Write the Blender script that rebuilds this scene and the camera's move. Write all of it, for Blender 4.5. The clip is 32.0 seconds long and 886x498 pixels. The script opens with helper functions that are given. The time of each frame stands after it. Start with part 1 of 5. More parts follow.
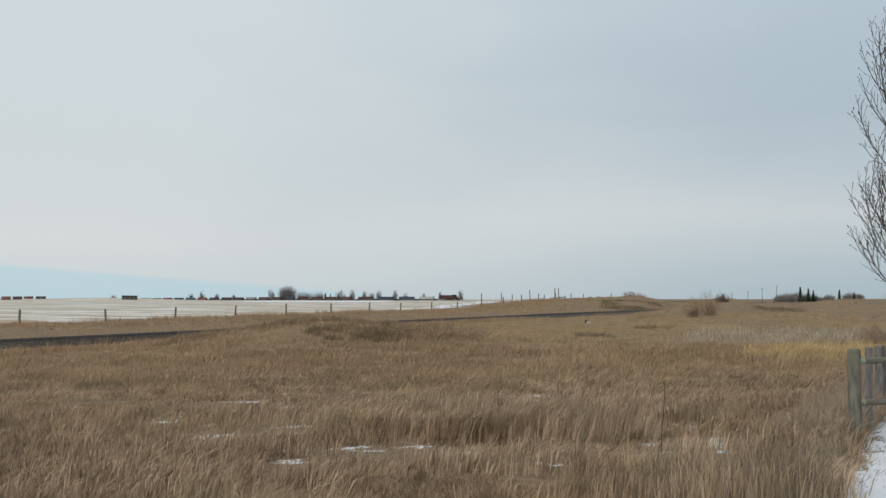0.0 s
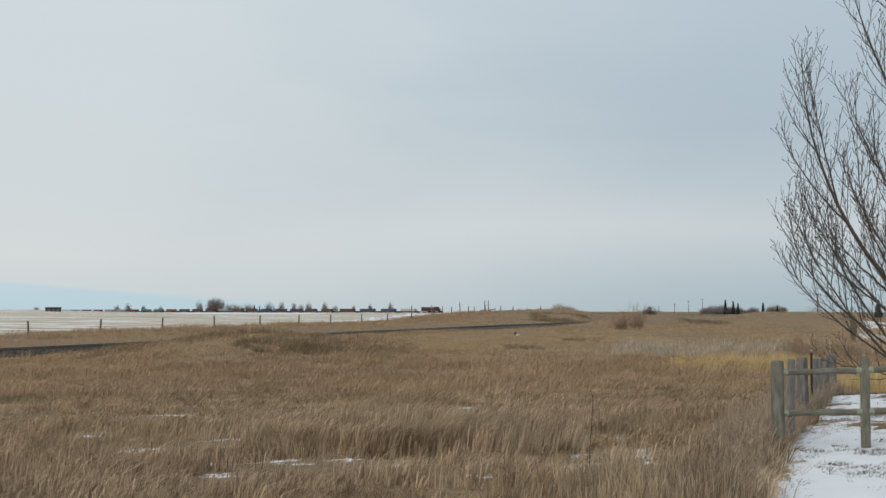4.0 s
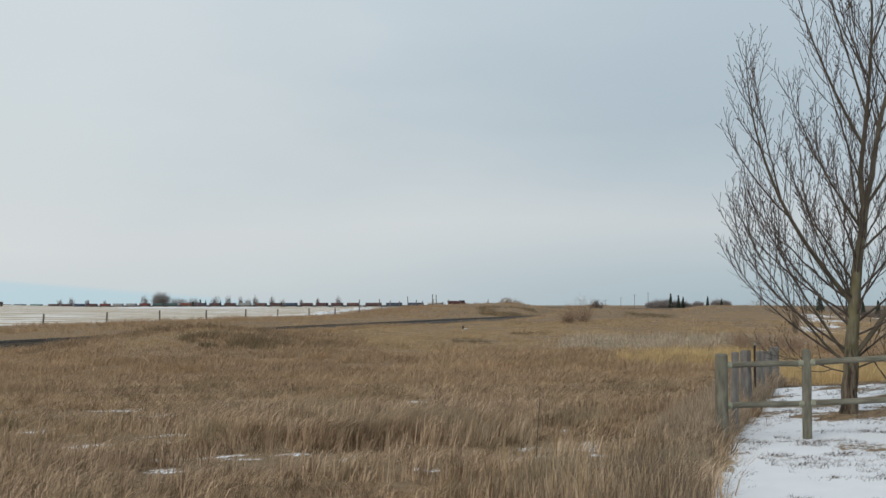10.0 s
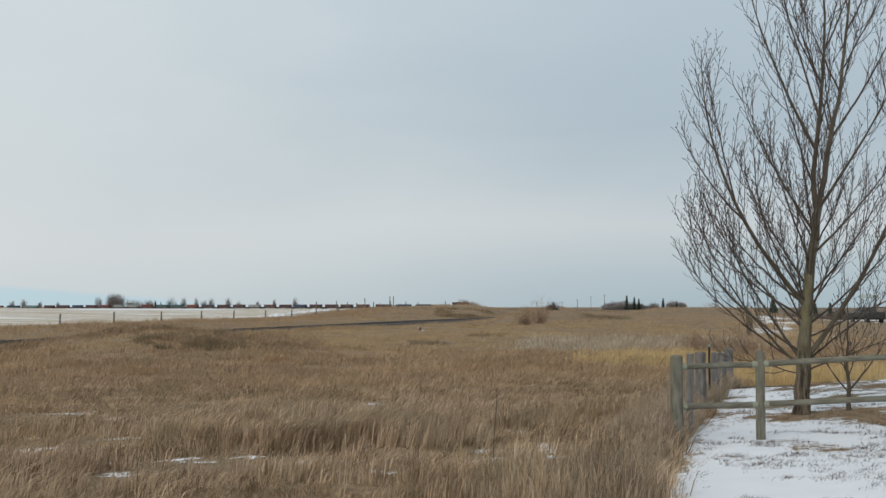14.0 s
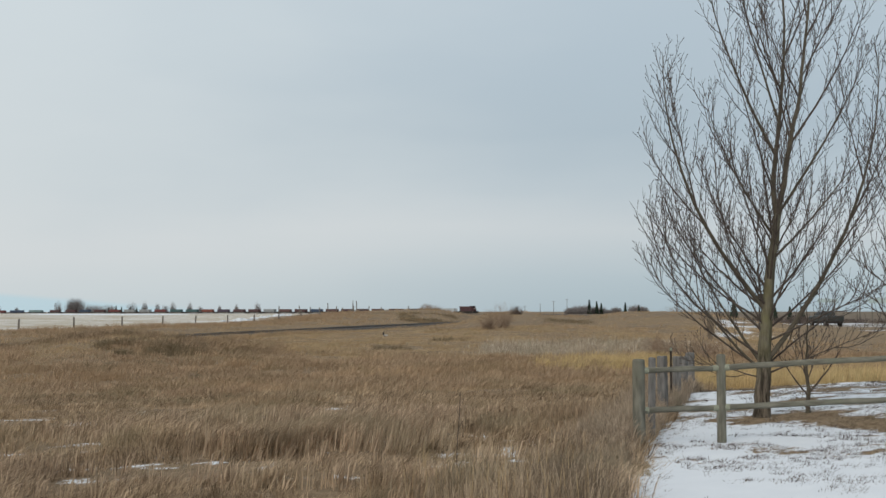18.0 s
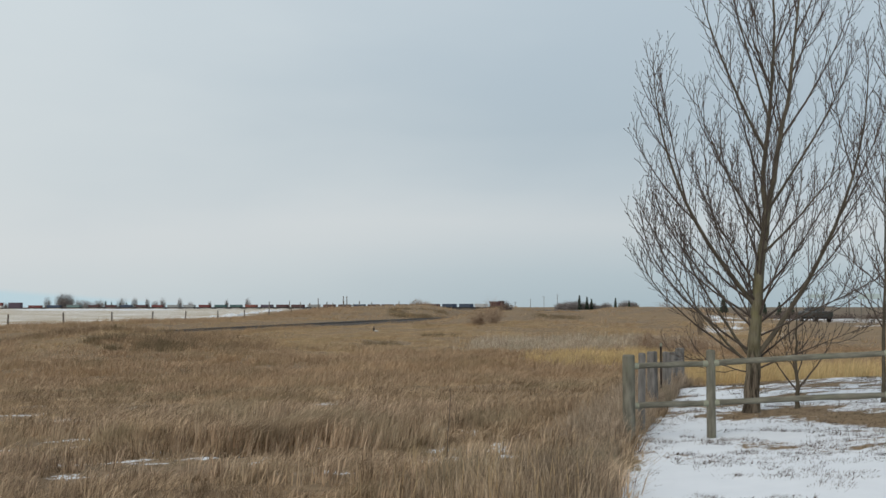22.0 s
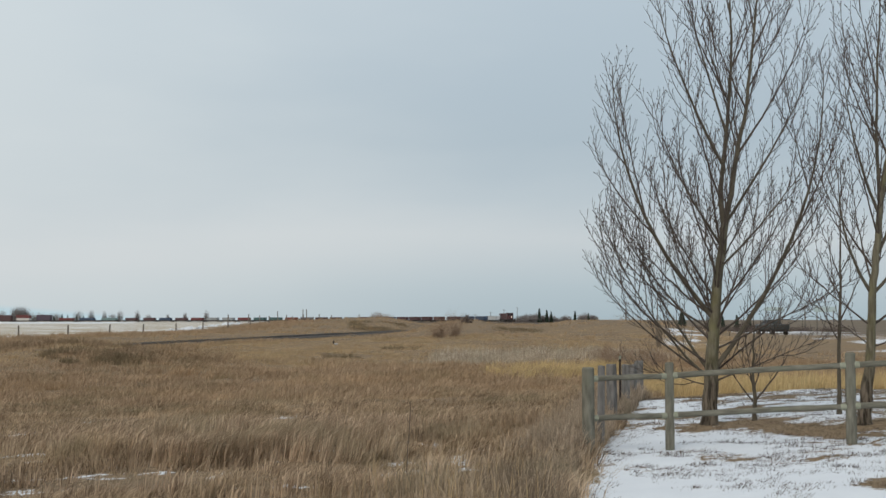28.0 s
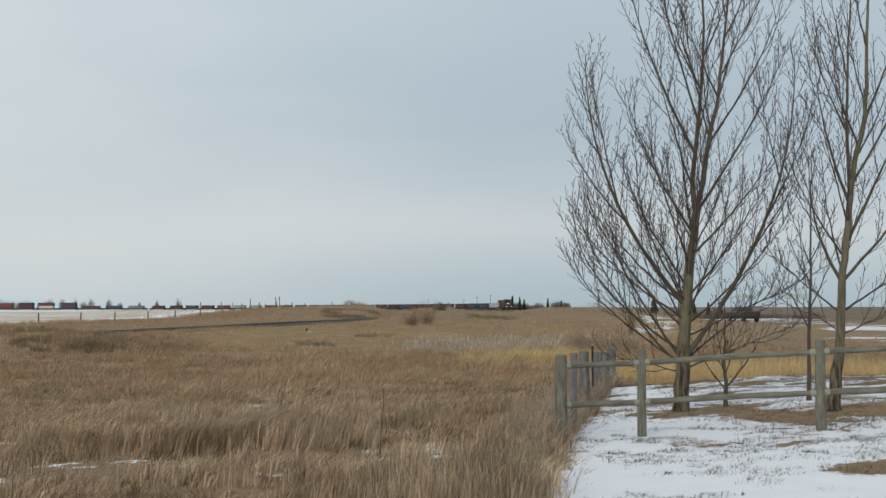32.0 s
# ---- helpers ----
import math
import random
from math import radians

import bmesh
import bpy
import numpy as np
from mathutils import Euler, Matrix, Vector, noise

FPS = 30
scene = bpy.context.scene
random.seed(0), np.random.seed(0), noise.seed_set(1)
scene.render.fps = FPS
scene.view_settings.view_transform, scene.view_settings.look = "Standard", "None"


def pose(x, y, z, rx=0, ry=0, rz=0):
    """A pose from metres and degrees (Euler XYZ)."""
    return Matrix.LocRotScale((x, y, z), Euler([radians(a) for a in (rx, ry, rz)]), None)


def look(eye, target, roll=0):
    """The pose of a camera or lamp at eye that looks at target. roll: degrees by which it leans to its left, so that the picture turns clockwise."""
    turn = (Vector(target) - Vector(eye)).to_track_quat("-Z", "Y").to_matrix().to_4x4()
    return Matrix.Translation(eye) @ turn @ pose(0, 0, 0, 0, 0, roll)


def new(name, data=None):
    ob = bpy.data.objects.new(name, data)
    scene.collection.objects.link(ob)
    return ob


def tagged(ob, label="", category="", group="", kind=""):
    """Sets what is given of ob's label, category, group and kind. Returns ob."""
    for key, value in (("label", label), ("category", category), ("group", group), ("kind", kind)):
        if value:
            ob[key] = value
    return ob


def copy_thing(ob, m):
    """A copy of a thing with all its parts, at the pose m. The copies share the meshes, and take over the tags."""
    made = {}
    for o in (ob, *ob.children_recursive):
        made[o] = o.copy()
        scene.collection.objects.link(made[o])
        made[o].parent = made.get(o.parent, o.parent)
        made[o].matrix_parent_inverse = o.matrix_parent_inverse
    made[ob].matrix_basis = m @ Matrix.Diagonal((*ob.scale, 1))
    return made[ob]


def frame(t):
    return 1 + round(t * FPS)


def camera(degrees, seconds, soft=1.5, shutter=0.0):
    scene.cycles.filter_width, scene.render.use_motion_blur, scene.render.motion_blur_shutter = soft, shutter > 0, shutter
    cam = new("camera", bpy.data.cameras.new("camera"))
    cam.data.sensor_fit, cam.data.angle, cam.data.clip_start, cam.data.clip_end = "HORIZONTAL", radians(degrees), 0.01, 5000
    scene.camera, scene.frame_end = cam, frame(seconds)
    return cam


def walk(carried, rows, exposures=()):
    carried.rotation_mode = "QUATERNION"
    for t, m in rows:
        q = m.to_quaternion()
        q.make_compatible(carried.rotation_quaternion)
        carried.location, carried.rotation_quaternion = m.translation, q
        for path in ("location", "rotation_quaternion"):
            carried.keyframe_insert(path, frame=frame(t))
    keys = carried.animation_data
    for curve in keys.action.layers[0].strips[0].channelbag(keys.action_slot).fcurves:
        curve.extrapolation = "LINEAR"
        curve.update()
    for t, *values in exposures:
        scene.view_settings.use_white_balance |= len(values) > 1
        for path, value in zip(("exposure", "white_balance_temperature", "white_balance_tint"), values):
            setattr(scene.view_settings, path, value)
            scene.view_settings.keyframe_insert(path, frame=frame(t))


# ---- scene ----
# The camera stands on a snowy lawn and pans slowly to the right. It stays at one place.
EYE = (0.0, 0.0, 1.75)
cam = camera(41.5, 32.0, soft=1.5)
TURNS = [  # seconds, yaw, pitch, lean in degrees
    (0, 10.26, 2.43, 0.03),
    (0.5, 9.61, 2.44, 0.08),
    (1, 9.11, 2.52, 0.08),
    (1.5, 8.65, 2.68, 0.05),
    (2, 8.13, 2.82, 0.12),
    (2.5, 7.70, 2.91, 0.09),
    (3, 7.39, 2.99, 0.07),
    (3.5, 7.16, 3.08, 0.10),
    (5.5, 5.60, 2.71, 0.02),
    (6, 5.27, 2.68, 0.01),
    (6.5, 4.98, 2.64, 0.01),
    (7, 4.63, 2.65, 0.05),
    (7.5, 4.30, 2.65, 0.04),
    (8, 4.27, 2.63, 0.05),
    (8.5, 4.33, 2.61, 0.01),
    (9, 4.22, 2.62, 0.08),
    (9.5, 4.21, 2.63, 0.04),
    (10, 4.29, 2.74, 0.02),
    (10.5, 4.27, 2.82, 0.06),
    (11, 4.27, 2.84, 0.05),
    (11.5, 4.10, 2.83, 0.07),
    (12, 3.86, 2.82, 0.05),
    (12.5, 3.41, 2.82, 0.03),
    (13, 2.93, 2.82, 0.04),
    (13.5, 2.61, 2.81, 0.02),
    (14, 2.20, 2.83, 0.05),
    (14.5, 1.88, 2.92, 0.05),
    (16.5, 0.89, 3.06, 0.01),
    (17, 0.68, 3.11, 0.05),
    (17.5, 0.61, 3.10, 0.02),
    (18, 0.40, 3.05, -0.03),
    (18.5, 0.15, 3.03, -0.00),
    (19, 0.00, 2.99, -0.00),
    (19.5, -0.17, 2.96, 0.02),
    (20, 0.08, 2.95, 0.00),
    (20.5, 0.13, 2.90, -0.02),
    (21, 0.09, 2.82, -0.07),
    (21.5, 0.00, 2.81, -0.04),
    (22, -0.07, 2.83, -0.01),
    (22.5, -0.12, 2.86, -0.03),
    (23, -0.12, 2.91, -0.04),
    (23.5, -0.11, 2.90, -0.03),
    (24, -0.15, 2.90, -0.08),
    (24.5, -0.20, 2.95, -0.09),
    (26.5, -0.54, 3.20, -0.01),
    (27, -1.16, 3.31, -0.04),
    (27.5, -1.73, 3.41, -0.02),
    (28, -2.02, 3.46, -0.03),
    (28.5, -2.10, 3.45, -0.05),
    (29, -2.22, 3.43, -0.05),
    (29.5, -2.34, 3.43, -0.07),
    (30, -2.51, 3.43, -0.03),
    (30.5, -2.68, 3.17, -0.01),
    (31, -2.87, 3.02, -0.09),
    (31.5, -3.11, 2.92, -0.05),
    (32, -3.33, 2.85, -0.10),
]
walk(cam, [(t, pose(*EYE, 90 + pitch, -lean, yaw)) for t, yaw, pitch, lean in TURNS])

# ---- world and sun: high overcast, brighter towards the west ----
SUN_AZ, SUN_EL = radians(-145), radians(34)
world = bpy.data.worlds.new("sky")
scene.world = world
world.use_nodes = True
wn, wl = world.node_tree.nodes, world.node_tree.links
wn.clear()


def wnode(kind, **kw):
    n = wn.new(kind)
    for k, v in kw.items():
        n.inputs[k].default_value = v
    return n


def wmath(op, a, b=None, clamp=False):
    n = wn.new("ShaderNodeMath")
    n.operation, n.use_clamp = op, clamp
    for i, v in enumerate((a, b)):
        if v is None:
            continue
        if isinstance(v, (int, float)):
            n.inputs[i].default_value = v
        else:
            wl.new(v, n.inputs[i])
    return n.outputs[0]


def wramp(fac, stops):
    n = wn.new("ShaderNodeValToRGB")
    els = n.color_ramp.elements
    while len(els) < len(stops):
        els.new(0.5)
    for e, (p, c) in zip(els, stops):
        e.position, e.color = p, (*c, 1)
    wl.new(fac, n.inputs[0])
    return n.outputs[0]


def wmix(fac, a, b):
    n = wn.new("ShaderNodeMix")
    n.data_type = "RGBA"
    for sock, v in ((n.inputs[0], fac), (n.inputs[6], a), (n.inputs[7], b)):
        if isinstance(v, (int, float, tuple)):
            sock.default_value = v
        else:
            wl.new(v, sock)
    return n.outputs[2]


coord = wn.new("ShaderNodeTexCoord").outputs["Generated"]
split = wn.new("ShaderNodeSeparateXYZ")
wl.new(coord, split.inputs[0])
dx, dy, dz = split.outputs
soft = wnode("ShaderNodeTexNoise", Scale=2.6, Detail=4.0, Roughness=0.5)
stretch = wn.new("ShaderNodeMapping")
stretch.inputs["Scale"].default_value = (1.0, 1.0, 3.2)
wl.new(coord, stretch.inputs[0])
wl.new(stretch.outputs[0], soft.inputs["Vector"])
cloud = soft.outputs["Fac"]
# height above the horizon, bent by the clouds
height = wmath("ADD", dz, wmath("MULTIPLY", wmath("SUBTRACT", cloud, 0.5), 0.05))
west = wramp(height, [(0.0, (0.600, 0.668, 0.695)), (0.012, (0.630, 0.688, 0.708)), (0.05, (0.690, 0.724, 0.735)),
                      (0.12, (0.655, 0.712, 0.735)), (0.24, (0.655, 0.725, 0.760)), (1.0, (0.70, 0.76, 0.80))])
east = wramp(height, [(0.0, (0.410, 0.508, 0.560)), (0.03, (0.470, 0.560, 0.607)), (0.065, (0.588, 0.643, 0.673)),
                      (0.10, (0.500, 0.580, 0.633)), (0.15, (0.440, 0.532, 0.600)), (0.30, (0.510, 0.605, 0.680)), (1.0, (0.64, 0.71, 0.76))])
side = wmath("ADD", dx, wmath("MULTIPLY", wmath("SUBTRACT", cloud, 0.5), 0.5))
turn = wn.new("ShaderNodeMapRange")
turn.interpolation_type = "SMOOTHSTEP"
turn.inputs[1].default_value, turn.inputs[2].default_value = -0.42, 0.22
wl.new(side, turn.inputs[0])
clouds = wmix(turn.outputs[0], west, east)
# a strip of clear sky under the cloud's edge in the west
edge = wn.new("ShaderNodeMapRange")
edge.interpolation_type = "SMOOTHSTEP"
edge.inputs[1].default_value, edge.inputs[2].default_value = 0.003, -0.003
rise = wmath("MULTIPLY", wmath("ADD", dx, 0.20), 0.085)
wl.new(wmath("ADD", dz, rise), edge.inputs[0])
low = wmath("GREATER_THAN", dz, -0.2)
clear = wmix(wmath("MULTIPLY", wmath("MULTIPLY", edge.outputs[0], low), 0.55), clouds, (0.44, 0.66, 0.76, 1))
nishita = wn.new("ShaderNodeTexSky")
nishita.sky_type, nishita.sun_disc = "NISHITA", False
nishita.sun_elevation, nishita.sun_rotation = SUN_EL, SUN_AZ
nish = wnode("ShaderNodeBackground", Strength=0.05)
wl.new(nishita.outputs[0], nish.inputs[0])
back = wnode("ShaderNodeBackground", Strength=0.97)
wl.new(clear, back.inputs[0])
blend = wnode("ShaderNodeMixShader", Fac=0.97)
wl.new(nish.outputs[0], blend.inputs[1])
wl.new(back.outputs[0], blend.inputs[2])
out = wn.new("ShaderNodeOutputWorld")
wl.new(blend.outputs[0], out.inputs[0])

sun = new("sun", bpy.data.lights.new("sun", "SUN"))
sun.data.energy, sun.data.angle, sun.data.color = 1.5, radians(30), (1.0, 0.94, 0.86)
sun_from = Vector((math.sin(SUN_AZ) * math.cos(SUN_EL), math.cos(SUN_AZ) * math.cos(SUN_EL), math.sin(SUN_EL)))
sun.matrix_world = look(sun_from * 50, (0, 0, 0))


# ---- helpers for materials and meshes ----
class Mat:
    """A small builder of node materials."""

    def __init__(self, name, rough=0.8, metal=0.0, spec=0.3):
        self.m = bpy.data.materials.new(name)
        self.m.use_nodes = True
        self.n, self.l = self.m.node_tree.nodes, self.m.node_tree.links
        self.b = self.n["Principled BSDF"]
        self.b.inputs["Roughness"].default_value = rough
        self.b.inputs["Metallic"].default_value = metal
        self.b.inputs["Specular IOR Level"].default_value = spec
        self.pos = self.n.new("ShaderNodeTexCoord").outputs["Object"]

    def world_pos(self):
        self.pos = self.n.new("ShaderNodeNewGeometry").outputs["Position"]

    def put(self, sock, v):
        if isinstance(v, (int, float, tuple)):
            sock.default_value = (*v, 1) if isinstance(v, tuple) and len(v) == 3 else v
        else:
            self.l.new(v, sock)

    def noise(self, scale, detail=3.0, stretch=(1, 1, 1), rough=0.55):
        mp = self.n.new("ShaderNodeMapping")
        mp.inputs["Scale"].default_value = stretch
        self.l.new(self.pos, mp.inputs[0])
        t = self.n.new("ShaderNodeTexNoise")
        t.inputs["Scale"].default_value, t.inputs["Detail"].default_value, t.inputs["Roughness"].default_value = scale, detail, rough
        self.l.new(mp.outputs[0], t.inputs["Vector"])
        return t.outputs["Fac"]

    def span(self, v, a, b, c=0.0, d=1.0):
        r = self.n.new("ShaderNodeMapRange")
        self.put(r.inputs[0], v)
        for i, q in enumerate((a, b, c, d)):
            r.inputs[1 + i].default_value = q
        return r.outputs[0]

    def calc(self, op, a, b):
        k = self.n.new("ShaderNodeMath")
        k.operation = op
        self.put(k.inputs[0], a), self.put(k.inputs[1], b)
        return k.outputs[0]

    def mix(self, f, a, b):
        k = self.n.new("ShaderNodeMix")
        k.data_type = "RGBA"
        self.put(k.inputs[0], f), self.put(k.inputs[6], a), self.put(k.inputs[7], b)
        return k.outputs[2]

    def attr(self, name):
        k = self.n.new("ShaderNodeAttribute")
        k.attribute_name = name
        return k.outputs["Fac"]

    def island(self):
        return self.n.new("ShaderNodeNewGeometry").outputs["Random Per Island"]

    def each(self):
        return self.n.new("ShaderNodeObjectInfo").outputs["Random"]

    def colour(self, c):
        self.put(self.b.inputs["Base Color"], c)
        return self

    def bump(self, h, strength=0.4, dist=0.01):
        k = self.n.new("ShaderNodeBump")
        k.inputs["Strength"].default_value, k.inputs["Distance"].default_value = strength, dist
        self.put(k.inputs["Height"], h)
        self.l.new(k.outputs[0], self.b.inputs["Normal"])
        return self


def plain(name, a, b, scale=4.0, rough=0.7, metal=0.0, bump=0.0, stretch=(1, 1, 1)):
    """Two tones mixed by two sizes of noise."""
    m = Mat(name, rough, metal)
    f = m.calc("ADD", m.calc("MULTIPLY", m.noise(scale, 4, stretch), 0.65), m.calc("MULTIPLY", m.noise(scale * 7, 2, stretch), 0.35))
    m.colour(m.mix(m.span(f, 0.35, 0.65), a, b))
    if bump:
        m.bump(f, bump)
    return m.m


def link_mesh(name, verts, faces, material, parent=None, label="", smooth=False):
    me = bpy.data.meshes.new(name)
    me.from_pydata([tuple(v) for v in verts], [], faces)
    me.materials.append(material)
    if smooth:
        me.shade_smooth()
    ob = new(name, me)
    ob.parent = parent
    return tagged(ob, label)


def part(name, bm, material, parent=None, label="", smooth=False):
    me = bpy.data.meshes.new(name)
    bm.to_mesh(me)
    bm.free()
    me.materials.append(material)
    if smooth:
        me.shade_smooth()
    ob = new(name, me)
    ob.parent = parent
    return tagged(ob, label)


def thing(name, label, category, group="", at=None):
    ob = new(name)
    ob.empty_display_size = 0.1
    if at is not None:
        ob.matrix_basis = at
    return tagged(ob, label, category, group)


def box(size, at=(0, 0, 0), bevel=0.0, turn=None, bm=None):
    own = bmesh.new()
    bmesh.ops.create_cube(own, size=1.0)
    bmesh.ops.scale(own, vec=size, verts=own.verts)
    if bevel:
        bmesh.ops.bevel(own, geom=own.edges[:], offset=bevel, segments=1, affect="EDGES")
    m = Matrix.Translation(at) @ (turn or Matrix())
    bmesh.ops.transform(own, matrix=m, verts=own.verts)
    if bm is None:
        return own
    tmp = bpy.data.meshes.new("tmp")
    own.to_mesh(tmp)
    own.free()
    bm.from_mesh(tmp)
    bpy.data.meshes.remove(tmp)
    return bm


def rod(a, b, r1, r2=None, sides=10, bm=None):
    """A round bar from a to b."""
    bm = bm or bmesh.new()
    a, b = Vector(a), Vector(b)
    d = b - a
    m = Matrix.Translation((a + b) / 2) @ d.to_track_quat("Z", "Y").to_matrix().to_4x4()
    bmesh.ops.create_cone(bm, cap_ends=True, segments=sides, radius1=r1, radius2=r1 if r2 is None else r2, depth=d.length, matrix=m)
    return bm


class Tubes:
    """Collects tapered tubes for trunks, limbs and twigs."""

    def __init__(self):
        self.v, self.f = [], []

    def add(self, pts, radii, sides=4):
        base, n = len(self.v), len(pts)
        for i, p in enumerate(pts):
            d = (pts[min(i + 1, n - 1)] - pts[max(i - 1, 0)]).normalized()
            u = d.cross(Vector((0.31, 0.95, 0.05))).normalized()
            w = d.cross(u)
            for k in range(sides):
                a = 2 * math.pi * k / sides
                self.v.append(p + (u * math.cos(a) + w * math.sin(a)) * radii[i])
        for i in range(n - 1):
            for k in range(sides):
                k2 = (k + 1) % sides
                self.f.append((base + i * sides + k, base + i * sides + k2, base + (i + 1) * sides + k2, base + (i + 1) * sides + k))
        self.f.append(tuple(base + (n - 1) * sides + k for k in range(sides)))


def lattice(ix, iy, seed):
    h = (ix.astype(np.int64) * 374761393 + iy.astype(np.int64) * 668265263 + seed * 974634777) & 0x7FFFFFFF
    h = ((h ^ (h >> 13)) * 1274126177) & 0x7FFFFFFF
    return ((h ^ (h >> 16)) & 0xFFFF) / 65535.0


def vnoise(x, y, seed=0):
    x, y = np.asarray(x, float), np.asarray(y, float)
    ix, iy = np.floor(x), np.floor(y)
    fx, fy = x - ix, y - iy
    fx, fy = fx * fx * (3 - 2 * fx), fy * fy * (3 - 2 * fy)
    a, b = lattice(ix, iy, seed), lattice(ix + 1, iy, seed)
    c, d = lattice(ix, iy + 1, seed), lattice(ix + 1, iy + 1, seed)
    return (a * (1 - fx) + b * fx) * (1 - fy) + (c * (1 - fx) + d * fx) * fy


def fbm(x, y, scale, seed=0, octaves=3):
    total, amp, norm = 0.0, 1.0, 0.0
    for k in range(octaves):
        total = total + amp * vnoise(np.asarray(x) * scale * 2 ** k, np.asarray(y) * scale * 2 ** k, seed + k)
        norm, amp = norm + amp, amp * 0.5
    return total / norm


def smooth(v, a, b):
    t = np.clip((np.asarray(v, float) - a) / (b - a), 0, 1)
    return t * t * (3 - 2 * t)


# ---- the railway line: one long curve from the far north-west past the lawn ----
LINE = [(-1900, 1880), (-1200, 1505), (-700, 1237), (-520, 1140), (-330, 1035), (-155, 925), (-54.1, 828), (11.9, 715), (46.2, 600),
        (56.8, 497), (54, 420), (42.5, 340), (25, 262), (5, 190), (-9, 140), (-20, 105), (-30, 76), (-36, 58), (-46, 30), (-62, 0),
        (-110, -70), (-200, -180)]


def spline(points):
    p = np.array(points, float)
    seg = np.linalg.norm(np.diff(p, axis=0), axis=1)
    way = np.diff(p, axis=0) / seg[:, None]
    tan = np.vstack([way[:1], (way[:-1] * seg[1:, None] + way[1:] * seg[:-1, None]) / (seg[1:] + seg[:-1])[:, None], way[-1:]])
    rows = []
    for i, d in enumerate(seg):
        u = np.linspace(0, 1, max(2, int(d / 3)), endpoint=False)[:, None]
        rows.append((2 * u ** 3 - 3 * u ** 2 + 1) * p[i] + (u ** 3 - 2 * u ** 2 + u) * tan[i] * d
                    + (3 * u ** 2 - 2 * u ** 3) * p[i + 1] + (u ** 3 - u ** 2) * tan[i + 1] * d)
    return np.vstack(rows + [p[-1:]])


TRACK = spline(LINE)
RUN = np.r_[0, np.cumsum(np.linalg.norm(np.diff(TRACK, axis=0), axis=1))]


def rail_level(y):
    return np.interp(y, [-200, 58, 76, 105, 140, 190, 262, 497, 725, 1020, 1240, 1500], [-0.6, -0.55, -0.42, -0.12, 0.10, 0.22, 0.2, 0.35, 0.3, 0.15, -1.9, -2.6])


def on_track(s):
    x, y = np.interp(s, RUN, TRACK[:, 0]), np.interp(s, RUN, TRACK[:, 1])
    return float(x), float(y), float(rail_level(y))


def track_distance(x, y):
    """Distance of points from the line's middle, and the rail level there."""
    best, level = np.full(np.shape(x), 1e9), np.zeros(np.shape(x))
    pts = TRACK[::4]
    for i in range(len(pts) - 1):
        a, d = pts[i], pts[i + 1] - pts[i]
        u = np.clip(((x - a[0]) * d[0] + (y - a[1]) * d[1]) / (d @ d), 0, 1)
        q = np.hypot(x - a[0] - u * d[0], y - a[1] - u * d[1])
        near = q < best
        best = np.where(near, q, best)
        level = np.where(near, rail_level(a[1] + u * d[1]), level)
    return best, level


# ---- the lie of the land ----
def lawn_edge(y):
    return np.interp(y, [-40, 8, 10.9, 15.6, 26, 30], [-4.2, 1.22, 1.64, 2.45, 5.35, 6.6])


def on_lawn(x, y):
    """1 on the mown lawn, 0 in the rough grass."""
    wob = (fbm(x, y, 0.8, 5) - 0.5) * 0.6
    return smooth(x - lawn_edge(y) + wob, -0.15, 0.25) * (1 - smooth(y + wob * 1.5 + 0.1 * np.minimum(x, 40), 26.6, 27.4))


def fence_side(x, y):
    """Metres beyond the far pasture fence (positive: in the stubble field)."""
    return -((x + 46.6) * 0.979 - (y - 80) * 0.203)


def hollow(x, y):
    """Two small troughs in the meadow, roofed by hay that the wind has laid over."""
    wob = (fbm(x, y, 1.4, 19) - 0.5) * 0.9
    a = 1 - smooth(((x + 1.75) / 1.15) ** 2 + ((y - 14.75 - 0.12 * x) / 0.42) ** 2 + wob, 0.5, 1.0)
    b = 1 - smooth(((x + 1.05) / 0.95) ** 2 + ((y - 16.1 - 0.25 * x) / 0.40) ** 2 + wob, 0.5, 1.0)
    return np.maximum(a, b)


def before_trough(x, y):
    return np.exp(-((x + 1.5) / 1.9) ** 4 - ((y - 14.2) / 1.8) ** 4)


